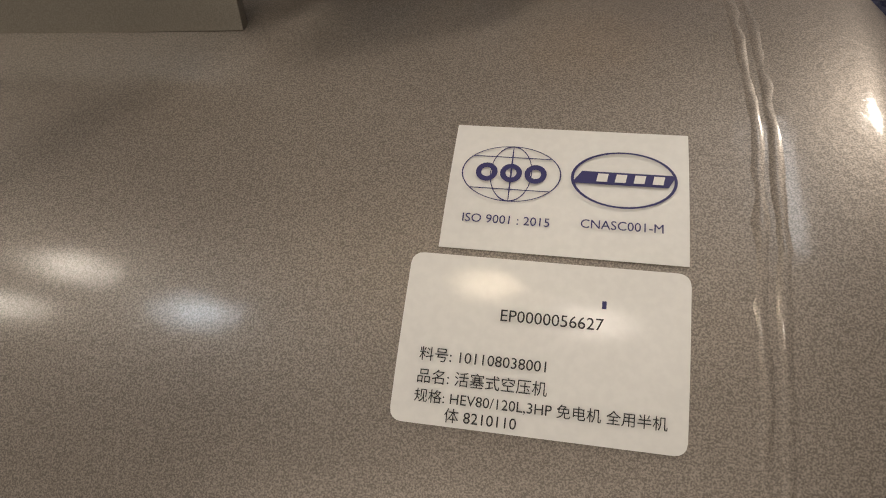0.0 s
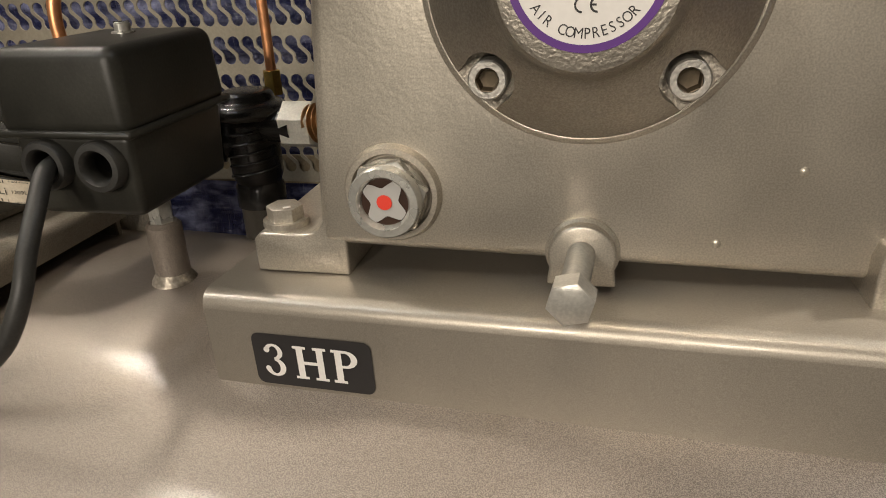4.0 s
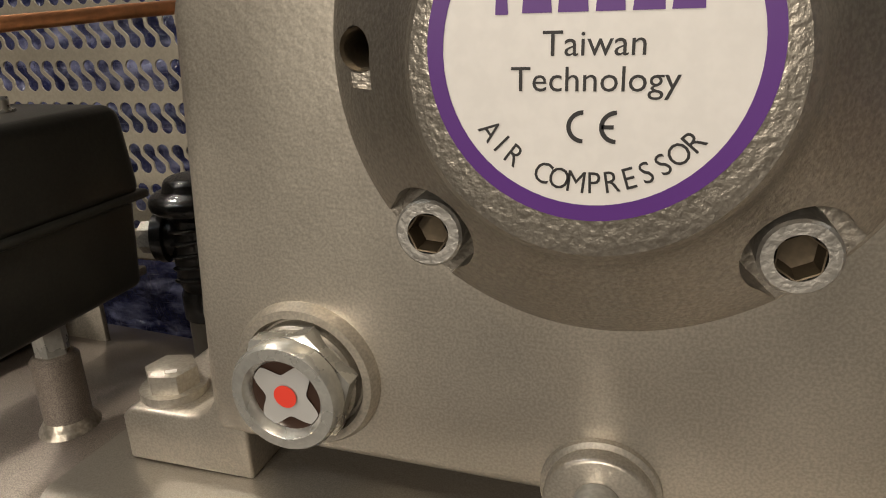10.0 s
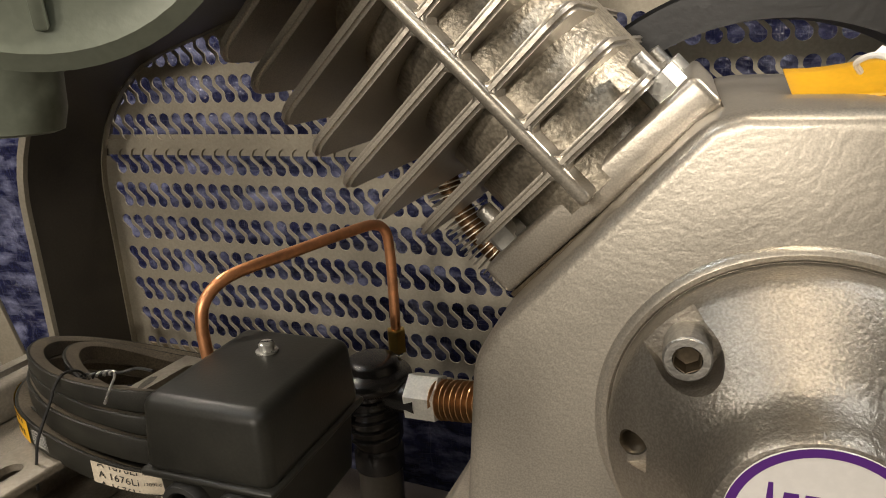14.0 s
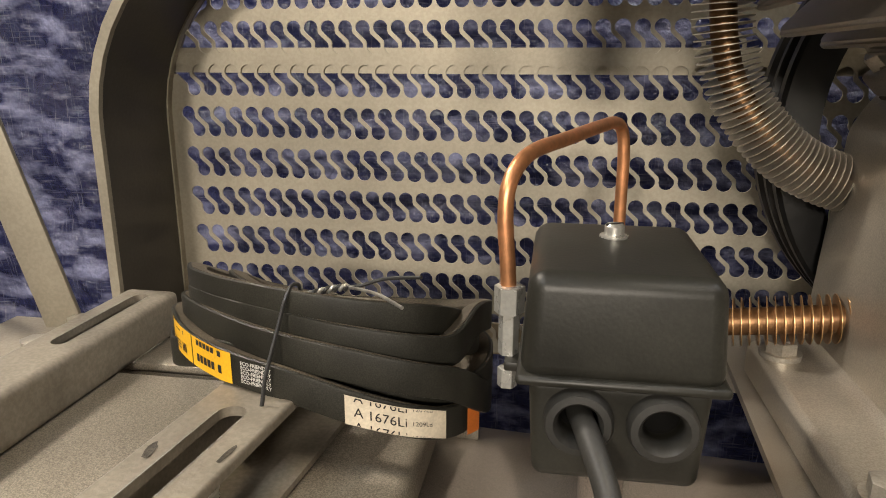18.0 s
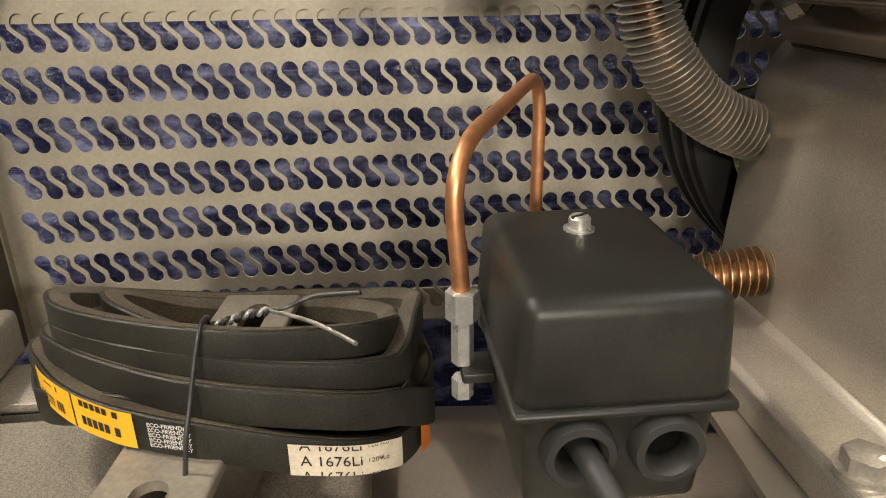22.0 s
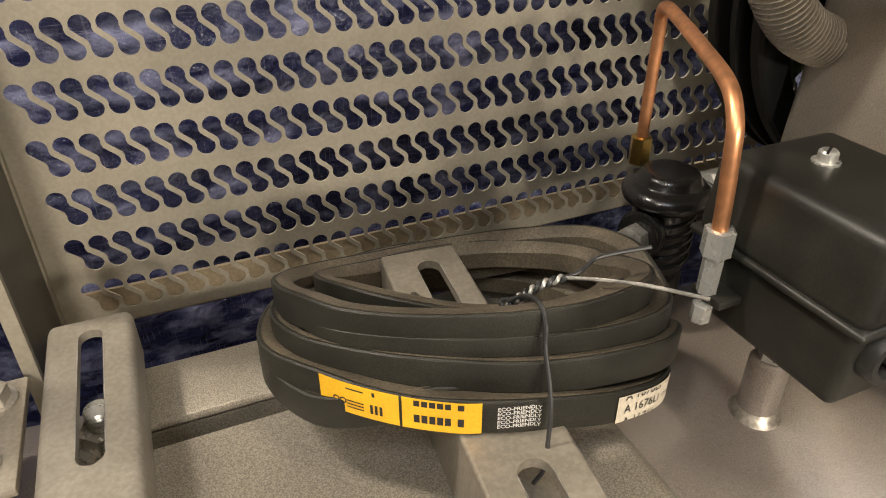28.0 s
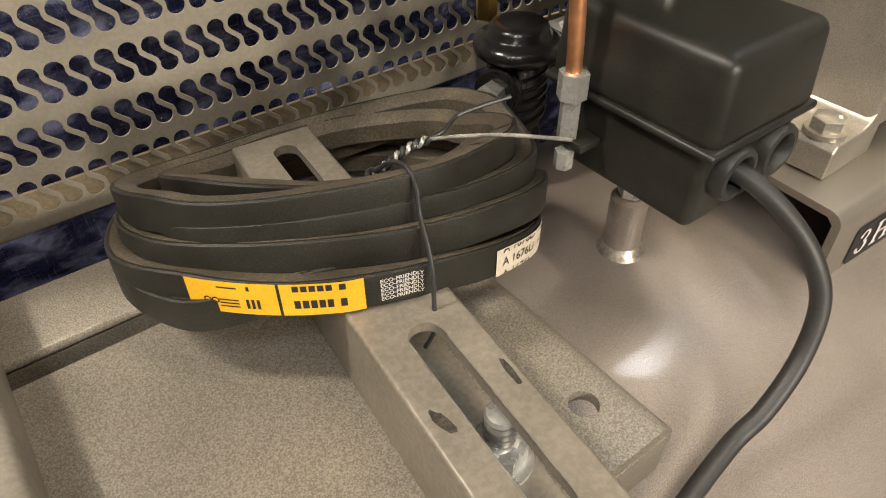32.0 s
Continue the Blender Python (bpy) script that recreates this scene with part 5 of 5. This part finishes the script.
def sag(q, high):
    """How far the coil droops off the rail on its right, less for its upper turns."""
    d = max(0.0, q.x + 0.192) * 0.30 * (1 - 0.55 * max(0.0, min(1.0, high)))
    rise = 0.011 * min(1.0, max(0.0, (-0.212 - q.x) / 0.045)) * (1 - 0.5 * max(0.0, min(1.0, high)))
    return d * (1 - 0.75 * min(1.0, max(0.0, (q.y - 0.07) / 0.10))) - rise


def lowest(x, y):
    q = Vector((x, y, 0))
    return 0.6840 - 0.0320 * min(1.0, max(0.0, (y - 0.06) / 0.115)) - sag(q, 0)


def belt_path(turns, steps=96):
    """One endless belt wound in turns, each a closed run of places; it slips from one turn to the next at the end of each."""
    out = []
    for k, pts in enumerate(turns):
        nxt = turns[(k + 1) % len(turns)]
        for i in range(steps):
            u = i / steps
            w = min(1.0, max(0.0, (u - 0.86) / 0.14))
            w = w * w * (3 - 2 * w)
            q = along(pts, u) * (1 - w) + along(nxt, u) * w
            out.append(q + Vector((0, 0, 0.0006 * math.sin(u * 19 + 2 * k))))
    return out


def inward(pts, d=0.0042):
    """The middle line of a belt whose outer face runs through the places."""
    out = []
    for x, y, z in pts:
        v = Vector((x, y, 0)) - MID
        v = v * (1 - d / v.length)
        out.append((MID.x + v.x, MID.y + v.y, z))
    return out


# the turns from the right end round the back to the front, lowest first
TURN_LABEL = [(x, y, lowest(x, y)) for x, y in COIL[8:] + COIL[:8]]
TURN_UNDER = [(-0.1210, 0.1200, 0.658), (-0.1300, 0.1500, 0.652), (-0.1520, 0.1740, 0.648), (-0.1840, 0.1840, 0.647), (-0.2170, 0.1800, 0.650), (-0.2460, 0.1580, 0.660), (-0.2630, 0.1250, 0.671),
              (-0.2530, 0.0930, 0.674), (-0.2310, 0.0760, 0.681), (-0.2060, 0.0670, 0.683), (-0.1800, 0.0610, 0.682), (-0.1560, 0.0620, 0.678), (-0.1320, 0.0700, 0.670), (-0.1190, 0.0920, 0.664)]
TURN_MID = inward([(-0.1090, 0.1080, 0.669), (-0.1160, 0.1460, 0.664), (-0.1450, 0.1800, 0.660), (-0.1900, 0.1930, 0.660), (-0.2350, 0.1780, 0.666), (-0.2590, 0.1400, 0.680), (-0.2570, 0.1050, 0.690),
                   (-0.2370, 0.0805, 0.6930), (-0.2120, 0.0640, 0.6940), (-0.1880, 0.0540, 0.6940), (-0.1580, 0.0510, 0.6905), (-0.1280, 0.0575, 0.683), (-0.1110, 0.0780, 0.675)], 0.0046)
TURN_THIN = inward([(-0.1160, 0.1120, 0.682), (-0.1240, 0.1450, 0.674), (-0.1510, 0.1720, 0.658), (-0.1900, 0.1830, 0.652), (-0.2280, 0.1680, 0.664), (-0.2510, 0.1340, 0.684), (-0.2480, 0.0960, 0.6965),
                    (-0.2180, 0.0710, 0.7000), (-0.1890, 0.0600, 0.7010), (-0.1600, 0.0565, 0.6980), (-0.1320, 0.0620, 0.693), (-0.1160, 0.0800, 0.687)])
TURN_TOP = inward([(-0.1130, 0.1060, 0.6930), (-0.1140, 0.1360, 0.6830), (-0.1380, 0.1650, 0.6720), (-0.1720, 0.1800, 0.6670), (-0.2060, 0.1850, 0.6650), (-0.2360, 0.1740, 0.6720), (-0.2540, 0.1500, 0.6850), (-0.2570, 0.1250, 0.6970),
                   (-0.2520, 0.1050, 0.7050), (-0.2420, 0.0890, 0.7075), (-0.2210, 0.0735, 0.7085), (-0.1930, 0.0615, 0.7090), (-0.1640, 0.0595, 0.7075), (-0.1340, 0.0690, 0.7040), (-0.1180, 0.0880, 0.6985)])
TURN_INNER = inward([(-0.1220, 0.1150, 0.6840), (-0.1280, 0.1430, 0.6750), (-0.1500, 0.1660, 0.6690), (-0.1800, 0.1775, 0.6650), (-0.2080, 0.1780, 0.6640), (-0.2310, 0.1640, 0.6740), (-0.2400, 0.1400, 0.6890), (-0.2370, 0.1160, 0.6990),
                     (-0.2240, 0.0960, 0.7010), (-0.2000, 0.0820, 0.6980), (-0.1700, 0.0750, 0.6970), (-0.1420, 0.0800, 0.6940), (-0.1270, 0.0960, 0.6890)])
BELT_A = belt_path([TURN_LABEL, TURN_UNDER, TURN_MID])
BELT_B = belt_path([TURN_TOP, TURN_INNER, TURN_THIN])
BELT_SECTION = [(0.0032, -0.0069), (0.0040, -0.0065), (0.0042, -0.0058), (0.0042, 0.0058), (0.0040, 0.0065), (0.0032, 0.0069), (-0.0034, 0.0044), (-0.0040, 0.0038), (-0.0040, -0.0038), (-0.0034, -0.0044)]


def bm_band(path, section):
    """A closed band whose section stays upright all round."""
    bm = bmesh.new()
    rings, n = [], len(path)
    for k in range(n):
        d = (path[(k + 1) % n] - path[k - 1]).normalized()
        side = d.cross(Vector((0, 0, 1))).normalized()
        up = side.cross(d)
        rings.append([bm.verts.new(path[k] + side * a + up * b) for a, b in section])
    for a, b in zip(rings, rings[1:] + rings[:1]):
        for i in range(len(section)):
            j = (i + 1) % len(section)
            bm.faces.new((a[i], a[j], b[j], b[i]))
    bmesh.ops.recalc_face_normals(bm, faces=list(bm.faces))
    return bm


def belt(path, label):
    t = thing("drive_belt", MID + Vector((0, 0, 0.67)), label, "drive belt", "spare drive belts")
    part("carcass", bm_band(path, BELT_SECTION), M_RUBBER, t, sharp=40)
    inner = [(0.0022, 0.0068), (-0.0036, 0.0046), (-0.0042, 0.0040), (-0.0042, -0.0040), (-0.0036, -0.0046), (0.0022, -0.0068)]
    part("inner_face", bm_band(path, inner), M_RUBBER2, t, "worn brownish inner face and sides")
    return t


belt_a = belt(BELT_A, "black rubber drive belt wound in a coil, with printed labels")
belt_b = belt(BELT_B, "black rubber drive belt wound on top of the coil")

# a fine copy of the lowest turn, with its run along the length, for the printing
FINE = [ring_point(k / 900) for k in range(900)]
for q in FINE:
    q.z = lowest(q.x, q.y)
LEN = [0.0]
for a, b in zip(FINE, FINE[1:]):
    LEN.append(LEN[-1] + (b - a).length)


def on_belt(s, h, lift):
    lo, hi = 0, len(LEN) - 1
    while hi - lo > 1:
        mid = (lo + hi) // 2
        lo, hi = (mid, hi) if LEN[mid] <= s else (lo, mid)
    a, b = FINE[lo], FINE[lo + 1]
    p = a.lerp(b, (s - LEN[lo]) / (LEN[lo + 1] - LEN[lo]))
    d = (b - a).normalized()
    out = d.cross(Vector((0, 0, 1)))
    return p + out * (0.0041 + lift) + Vector((0, 0, h))


def print_on_belt(bm, s, h=0.0, lift=0.0004):
    for v in bm.verts:
        v.co = on_belt(s + v.co.x, h + v.co.y, lift)
    return bm


def arc_near(x, y):
    return LEN[min(range(len(FINE)), key=lambda k: (FINE[k].x - x) ** 2 + (FINE[k].y - y) ** 2)]


S_TL, S_ML, S_TR = arc_near(-0.2485, 0.0915), arc_near(-0.2290, 0.0700), arc_near(-0.2060, 0.0585)
SG = 1 if S_TR > S_TL else -1
gap = 0.0009
part("maker_label", print_on_belt(bm_grid(S_ML - S_TL - gap, 0.0134, 10, 4), (S_TL + S_ML) / 2, 0.0002), M_YELLOW, belt_a, "yellow printed label")
part("maker_label", print_on_belt(bm_grid(S_TR - S_ML - gap, 0.0134, 10, 4), (S_TR + S_ML) / 2, 0.0002), M_YELLOW, belt_a, "yellow printed label")
marks = []
for k in range(3):
    marks.append(at2(bm_ring(0.0008, 0.0013, 12), -0.0075 + 0.0026 * (k % 2), -0.0012 - 0.0018 * (k // 2)))
    marks.append(at2(bm_grid(0.0062, 0.0005, 3, 1), -0.0005, -0.0006 - 0.0014 * k))
marks += [at2(bm_grid(0.0009, 0.0040, 1, 2), 0.0052 + 0.0016 * k, -0.0018) for k in range(3)]
marks += [at2(bm_grid(0.0062, 0.0006, 3, 1), -0.0005, 0.0046), at2(bm_grid(0.0009, 0.0018, 1, 2), 0.0060, 0.0047)]
for mark in marks:
    part("maker_mark", print_on_belt(mark, (S_TL + S_ML) / 2, 0.0, 0.0006), M_INK, belt_a)
for dy, hh in ((-0.0016, 0.0034), (0.0050, 0.0024)):
    row = [at2(bm_grid(0.0018, hh, 1, 2), -0.0078 + 0.0024 * k, dy) for k in range(5)] + [at2(bm_grid(0.0020, hh, 1, 2), 0.0058, dy)]
    for block in row:
        part("maker_mark", print_on_belt(block, (S_TR + S_ML) / 2, 0.0, 0.0006), M_INK, belt_a)
S_D = S_TR + 0.0115
part("printed_text", print_on_belt(join(*[at2(text_bm("ECO-FRIENDLY", 0.0021, bold=0.00005), 0, -0.0040 + 0.0019 * k) for k in range(5)]), S_D), M_GREYINK, belt_a)
S_A = arc_near(-0.1425, 0.0565)
part("size_label", print_on_belt(bm_grid(0.0390, 0.0122, 20, 4), S_A, 0.0, 0.0009), M_PAPER, belt_a, "cream paper size label")
def clipped(bm, lo, hi):
    """What of a flat drawing lies between two heights."""
    for y, n in ((lo, -1), (hi, 1)):
        bmesh.ops.bisect_plane(bm, geom=list(bm.verts) + list(bm.edges) + list(bm.faces), plane_co=(0, y, 0), plane_no=(0, n, 0), clear_outer=True)
    return bm


for dy in (-0.0064, -0.0003, 0.0058):
    line = join(at2(text_bm("A 1676Li", 0.0056), -0.0060, dy), at2(text_bm("1209Ld", 0.0026), 0.0095, dy))
    part("size_text", print_on_belt(clipped(line, -0.0058, 0.0058), S_A, 0.0, 0.0012), M_INK, belt_a)
S_O = arc_near(-0.1160, 0.0780)
part("orange_label", print_on_belt(bm_grid(0.0090, 0.0120, 6, 4), S_O, 0.0, 0.0006), M_ORANGE, belt_a, "small orange printed label")


def tie_wire():
    t = thing("tie_wire", (-0.186, 0.05, 0.70), "twisted black tie wire round the coiled belts", "wire")
    pts = [(-0.1945, 0.0420, 0.6600), (-0.1918, 0.0405, 0.6680), (-0.1905, 0.0420, 0.6780), (-0.1893, 0.0440, 0.6880), (-0.1880, 0.0478, 0.6960), (-0.1868, 0.0540, 0.7060), (-0.1855, 0.0570, 0.7130), (-0.1848, 0.0625, 0.7172), (-0.1852, 0.0710, 0.7150), (-0.1873, 0.0778, 0.7085)]
    part("strand", bm_sweep(smooth_path(pts, 8), circle(0.0008, 8)), M_WIRE, t)
    axis = smooth_path([(-0.1873, 0.0778, 0.7075), (-0.1800, 0.0785, 0.7095), (-0.1728, 0.0787, 0.7115), (-0.1660, 0.0770, 0.7130)], 14)
    for ph, mat in ((0, M_WIRE), (math.pi, M_ZINC)):
        path = []
        for k, (p, d, s, u) in enumerate(frames_along(axis)):
            a = ph + k * 0.62
            path.append(p + (s * math.cos(a) + u * math.sin(a)) * 0.0010)
        part("twist", bm_sweep(path, circle(0.0008, 8)), mat, t)
    tail = [(-0.1660, 0.0770, 0.7130), (-0.1580, 0.0690, 0.7150), (-0.1480, 0.0570, 0.7175), (-0.1357, 0.0413, 0.7188)]
    part("tail", bm_sweep(smooth_path(tail, 8), circle(0.0007, 8)), M_SCREW, t, "bare steel wire tail")
    tail = [(-0.1660, 0.0770, 0.7130), (-0.1600, 0.0765, 0.7145), (-0.1530, 0.0785, 0.7165), (-0.1450, 0.0760, 0.7185), (-0.1348, 0.0720, 0.7205)]
    part("tail", bm_sweep(smooth_path(tail, 8), circle(0.0008, 8)), M_WIRE, t)
    lp = [(-0.1880 + 0.0024 * math.cos(a), 0.0770 + 0.0028 * math.sin(a), 0.7082) for a in (k * 0.5 for k in range(13))]
    part("loop", bm_sweep(smooth_path(lp, 4), circle(0.0008, 8)), M_WIRE, t)


tie_wire()

# ---------------------------------------------------------------- bolts on the deck
bolt("rail_bolt", (-0.1950, 0.0030, DECK + 0.0040), 0.0092, 0.0085, 0.0022, M_ZINC, label="zinc bolt with nut inside the rail slot", group="deck bolts", shank=0.016)
bolt("rail_bolt", (-0.3280, 0.140, DECK), 0.0092, 0.0085, 0.0022, M_ZINC, label="zinc bolt with nut inside the rail slot", group="deck bolts", shank=0.010)
bolt("rail_bolt", (-0.1880, 0.120, DECK + 0.0040), 0.0092, 0.0085, 0.0022, M_ZINC, label="zinc bolt with nut inside the rail slot", group="deck bolts", shank=0.012)


def brace():
    b = thing("guard_bracket", (-0.39, 0.17, 0.63), "painted steel angle bracket with a leaning brace for the guard", "bracket")
    part("foot_plate", bm_box(-0.432, -0.360, 0.130, 0.196, 0.6350, 0.6395, 0.001), M_RAIL, b)
    bm = bm_box(-0.0115, 0.0115, -0.002, 0.002, 0.0, 0.30, 0.0008)
    part("brace_strip", moved(bm, pose(-0.386, 0.186, 0.632, 0, -14, 12)), M_GUARD, b)
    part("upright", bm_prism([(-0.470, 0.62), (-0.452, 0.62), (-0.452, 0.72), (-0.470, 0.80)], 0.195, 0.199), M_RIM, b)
    return b


brace()
bolt("bracket_bolt", (-0.3735, 0.182, 0.6395), 0.0086, 0.0065, 0.0016, M_STEEL, label="painted hex bolt on the bracket foot", group="bracket bolts")
bolt("bracket_bolt", (-0.3765, 0.146, 0.6395), 0.0086, 0.0065, 0.0016, M_STEEL, label="painted hex bolt on the bracket foot", group="bracket bolts")


# ---------------------------------------------------------------- outlet valve at the tank end
def outlet_valve():
    v = thing("outlet_valve", (0.381, 0.060, 0.62), "black outlet valve with a blue lever and a yellow regulator knob", "valve")
    m = Matrix.Translation((0.381, 0.060, 0))
    part("stub", bm_lathe([(0.0112, 0.606), (0.0112, 0.635), (0, 0.635)], 28, m), M_TANK, v)
    part("weld", bm_lathe([(0.0185, 0.6175), (0.0160, 0.6215), (0.0130, 0.6230), (0.0112, 0.6250)], 28, m), M_WELD, v)
    part("body", bm_hex(0.0165, 0.634, 0.676, m @ Matrix.Translation((-0.006, 0, 0)) @ pose(0, 0, 0, 0, 0, 20), 0.1), M_BLACK, v)
    part("bonnet", bm_lathe([(0.0120, 0.675), (0.0150, 0.680), (0.0150, 0.695), (0.0080, 0.699), (0.0080, 0.712), (0, 0.712)], 28, m), M_BLACK, v)
    part("gland", bm_hex(0.0078, 0.699, 0.707, m), M_BRASS, v)
    bm = bm_box(-0.068, 0.068, -0.008, 0.008, -0.002, 0.002, 0.0018, 3)
    part("lever", moved(bm, pose(0.352, 0.004, 0.7130, 0, 3, 53)), M_BLUE, v, "blue dipped lever")
    part("lever_end", bm_lathe([(0.0085, -0.0022), (0.0090, 0.0), (0.0085, 0.0022), (0, 0.0022)], 24, pose(0.3115, -0.050, 0.7165, 0, 3, 53)), M_BLUE, v)
    part("elbow", bm_lathe([(0.0125, -0.004), (0.0125, 0.020), (0.0155, 0.021), (0.0155, 0.034)], 28, Matrix.Translation((0.379, 0.056, 0.670)) @ pose(0, 0, 0, 84, 0, 4)), M_BLACK, v)
    k = Matrix.Translation((0.389, 0.026, 0.674)) @ pose(0, 0, 0, 80, 0, 12)
    prof = [(0.0178, 0.0), (0.0216, 0.003), (0.0216, 0.017), (0.0205, 0.0205), (0.0186, 0.0222), (0.0160, 0.0226), (0.0142, 0.0216), (0.0118, 0.0160), (0.0104, 0.0142), (0.0066, 0.0138), (0, 0.0138)]
    knob = part("regulator_knob", bm_lathe(prof, 48, k), M_YELLOWKNOB, v, "ribbed yellow knob with a hollow face")
    for i in range(18):
        rib = bm_box(-0.0020, 0.0020, -0.0013, 0.0013, 0.002, 0.0180, 0.0007)
        part("grip_rib", moved(rib, k @ pose(0, 0, 0, 0, 0, 20 * i) @ Matrix.Translation((0.0206, 0, 0)) @ pose(0, 0, 0, 22, 0, 0)), M_YELLOWKNOB, knob)
    part("knob_screw", bm_lathe([(0.0058, 0.0145), (0.0058, 0.0185), (0.0045, 0.0205), (0, 0.0208)], 20, k), M_BRASS, knob)
    part("brass_tee", bm_hex(0.0095, -0.012, 0.020, Matrix.Translation((0.405, 0.085, 0.715))), M_BRASS, v)
    part("relief_ring", bm_lathe([(0.0105, 0.73), (0.0115, 0.736), (0.0105, 0.742), (0, 0.742)], 24, Matrix.Translation((0.425, 0.085, 0))), M_RED, v)
    return v


outlet_valve()


def intake_filter():
    f = thing("intake_filter", (-0.02, -0.02, 0.92), "grey-green intake filter drum with ribbed lid and pipe", "air filter")
    m = Matrix.Translation((-0.030, -0.045, 0.922)) @ pose(0, 0, 0, 104, 0, 38)
    part("drum", bm_lathe([(0.044, -0.06), (0.0475, -0.055), (0.0475, 0.010), (0.044, 0.012)], 56, m), M_CAP, f)
    lid = part("lid", bm_lathe([(0.0, 0.0125), (0.030, 0.0125), (0.040, 0.0135), (0.046, 0.0165), (0.0505, 0.0150), (0.0510, 0.008), (0.0500, 0.006), (0.046, 0.006)], 56, m), M_CAP, f, "pale green lid")
    for k in range(6):
        part("lid_rib", moved(bm_box(0.006, 0.041, -0.0016, 0.0016, 0.012, 0.0160, 0.0008), m @ pose(0, 0, 0, 0, 0, 30 + 60 * k)), M_CAP, lid)
    p = Matrix.Translation((-0.106, 0.004, 0)) @ pose(0, 0, 0, 0, 0, 0)
    part("down_pipe", bm_lathe([(0.0185, 0.930), (0.0180, 0.880), (0.0165, 0.856), (0.0145, 0.849), (0.0115, 0.848), (0.0110, 0.856), (0.0, 0.860)], 36, p), M_CAP, f)
    part("neck", bm_lathe([(0.018, 0.0), (0.018, 0.075)], 28, Matrix.Translation((-0.110, 0.004, 0.918)) @ pose(0, 0, 0, 0, 90, -22)), M_CAP, f)


M_CAP = material("green_cap", (0.22, 0.245, 0.19), 0.42, 0.1, 0.05, 400, 0.15, 20, 0.2, 300)
intake_filter()


def warning_tag():
    t = thing("warning_tag", (0.150, 0.03, 0.86), "yellow card tag with a white loop of string on the crankcase", "tag")
    bm = bm_grid(0.060, 0.026, 10, 6)
    for v in bm.verts:
        v.co.z = 0.004 * math.sin(v.co.x * 60)
    card = part("card", moved(bm, pose(0.172, 0.070, 0.858, 20, 0, 4)), M_YELLOWKNOB, t)
    sol = card.modifiers.new("thickness", "SOLIDIFY")
    sol.thickness = 0.0006
    pts = [(0.160, 0.064, 0.858), (0.158, 0.060, 0.861), (0.162, 0.056, 0.863), (0.168, 0.055, 0.860), (0.168, 0.055, 0.8545), (0.176, 0.052, 0.8540), (0.190, 0.048, 0.8535)]
    part("string", bm_sweep(smooth_path(pts, 8), circle(0.0009, 8)), M_LABEL, t, "white string loop")


warning_tag()


def plastic_wrap():
    """A crumpled scrap of film tucked behind the flywheel."""
    bm = bm_grid(0.070, 0.075, 26, 26, 0.012)
    for v in bm.verts:
        v.co.z = 0.006 * noise.noise(Vector((v.co.x * 90, v.co.y * 80, 3.0))) + 0.0025 * noise.noise(Vector((v.co.x * 300, v.co.y * 260, 1.0)))
    ob = solo("plastic_wrap", moved(bm, pose(0.1150, 0.262, 0.715, 90)), M_FILM, "crumpled pale green plastic film behind the flywheel", "plastic film", sharp=180)
    sol = ob.modifiers.new("thickness", "SOLIDIFY")
    sol.thickness = 0.0008


M_FILM = material("green_film", (0.36, 0.42, 0.27), 0.18, 0.0, 0.3, 300, 0.3, 60, 0.9, 220)
plastic_wrap()
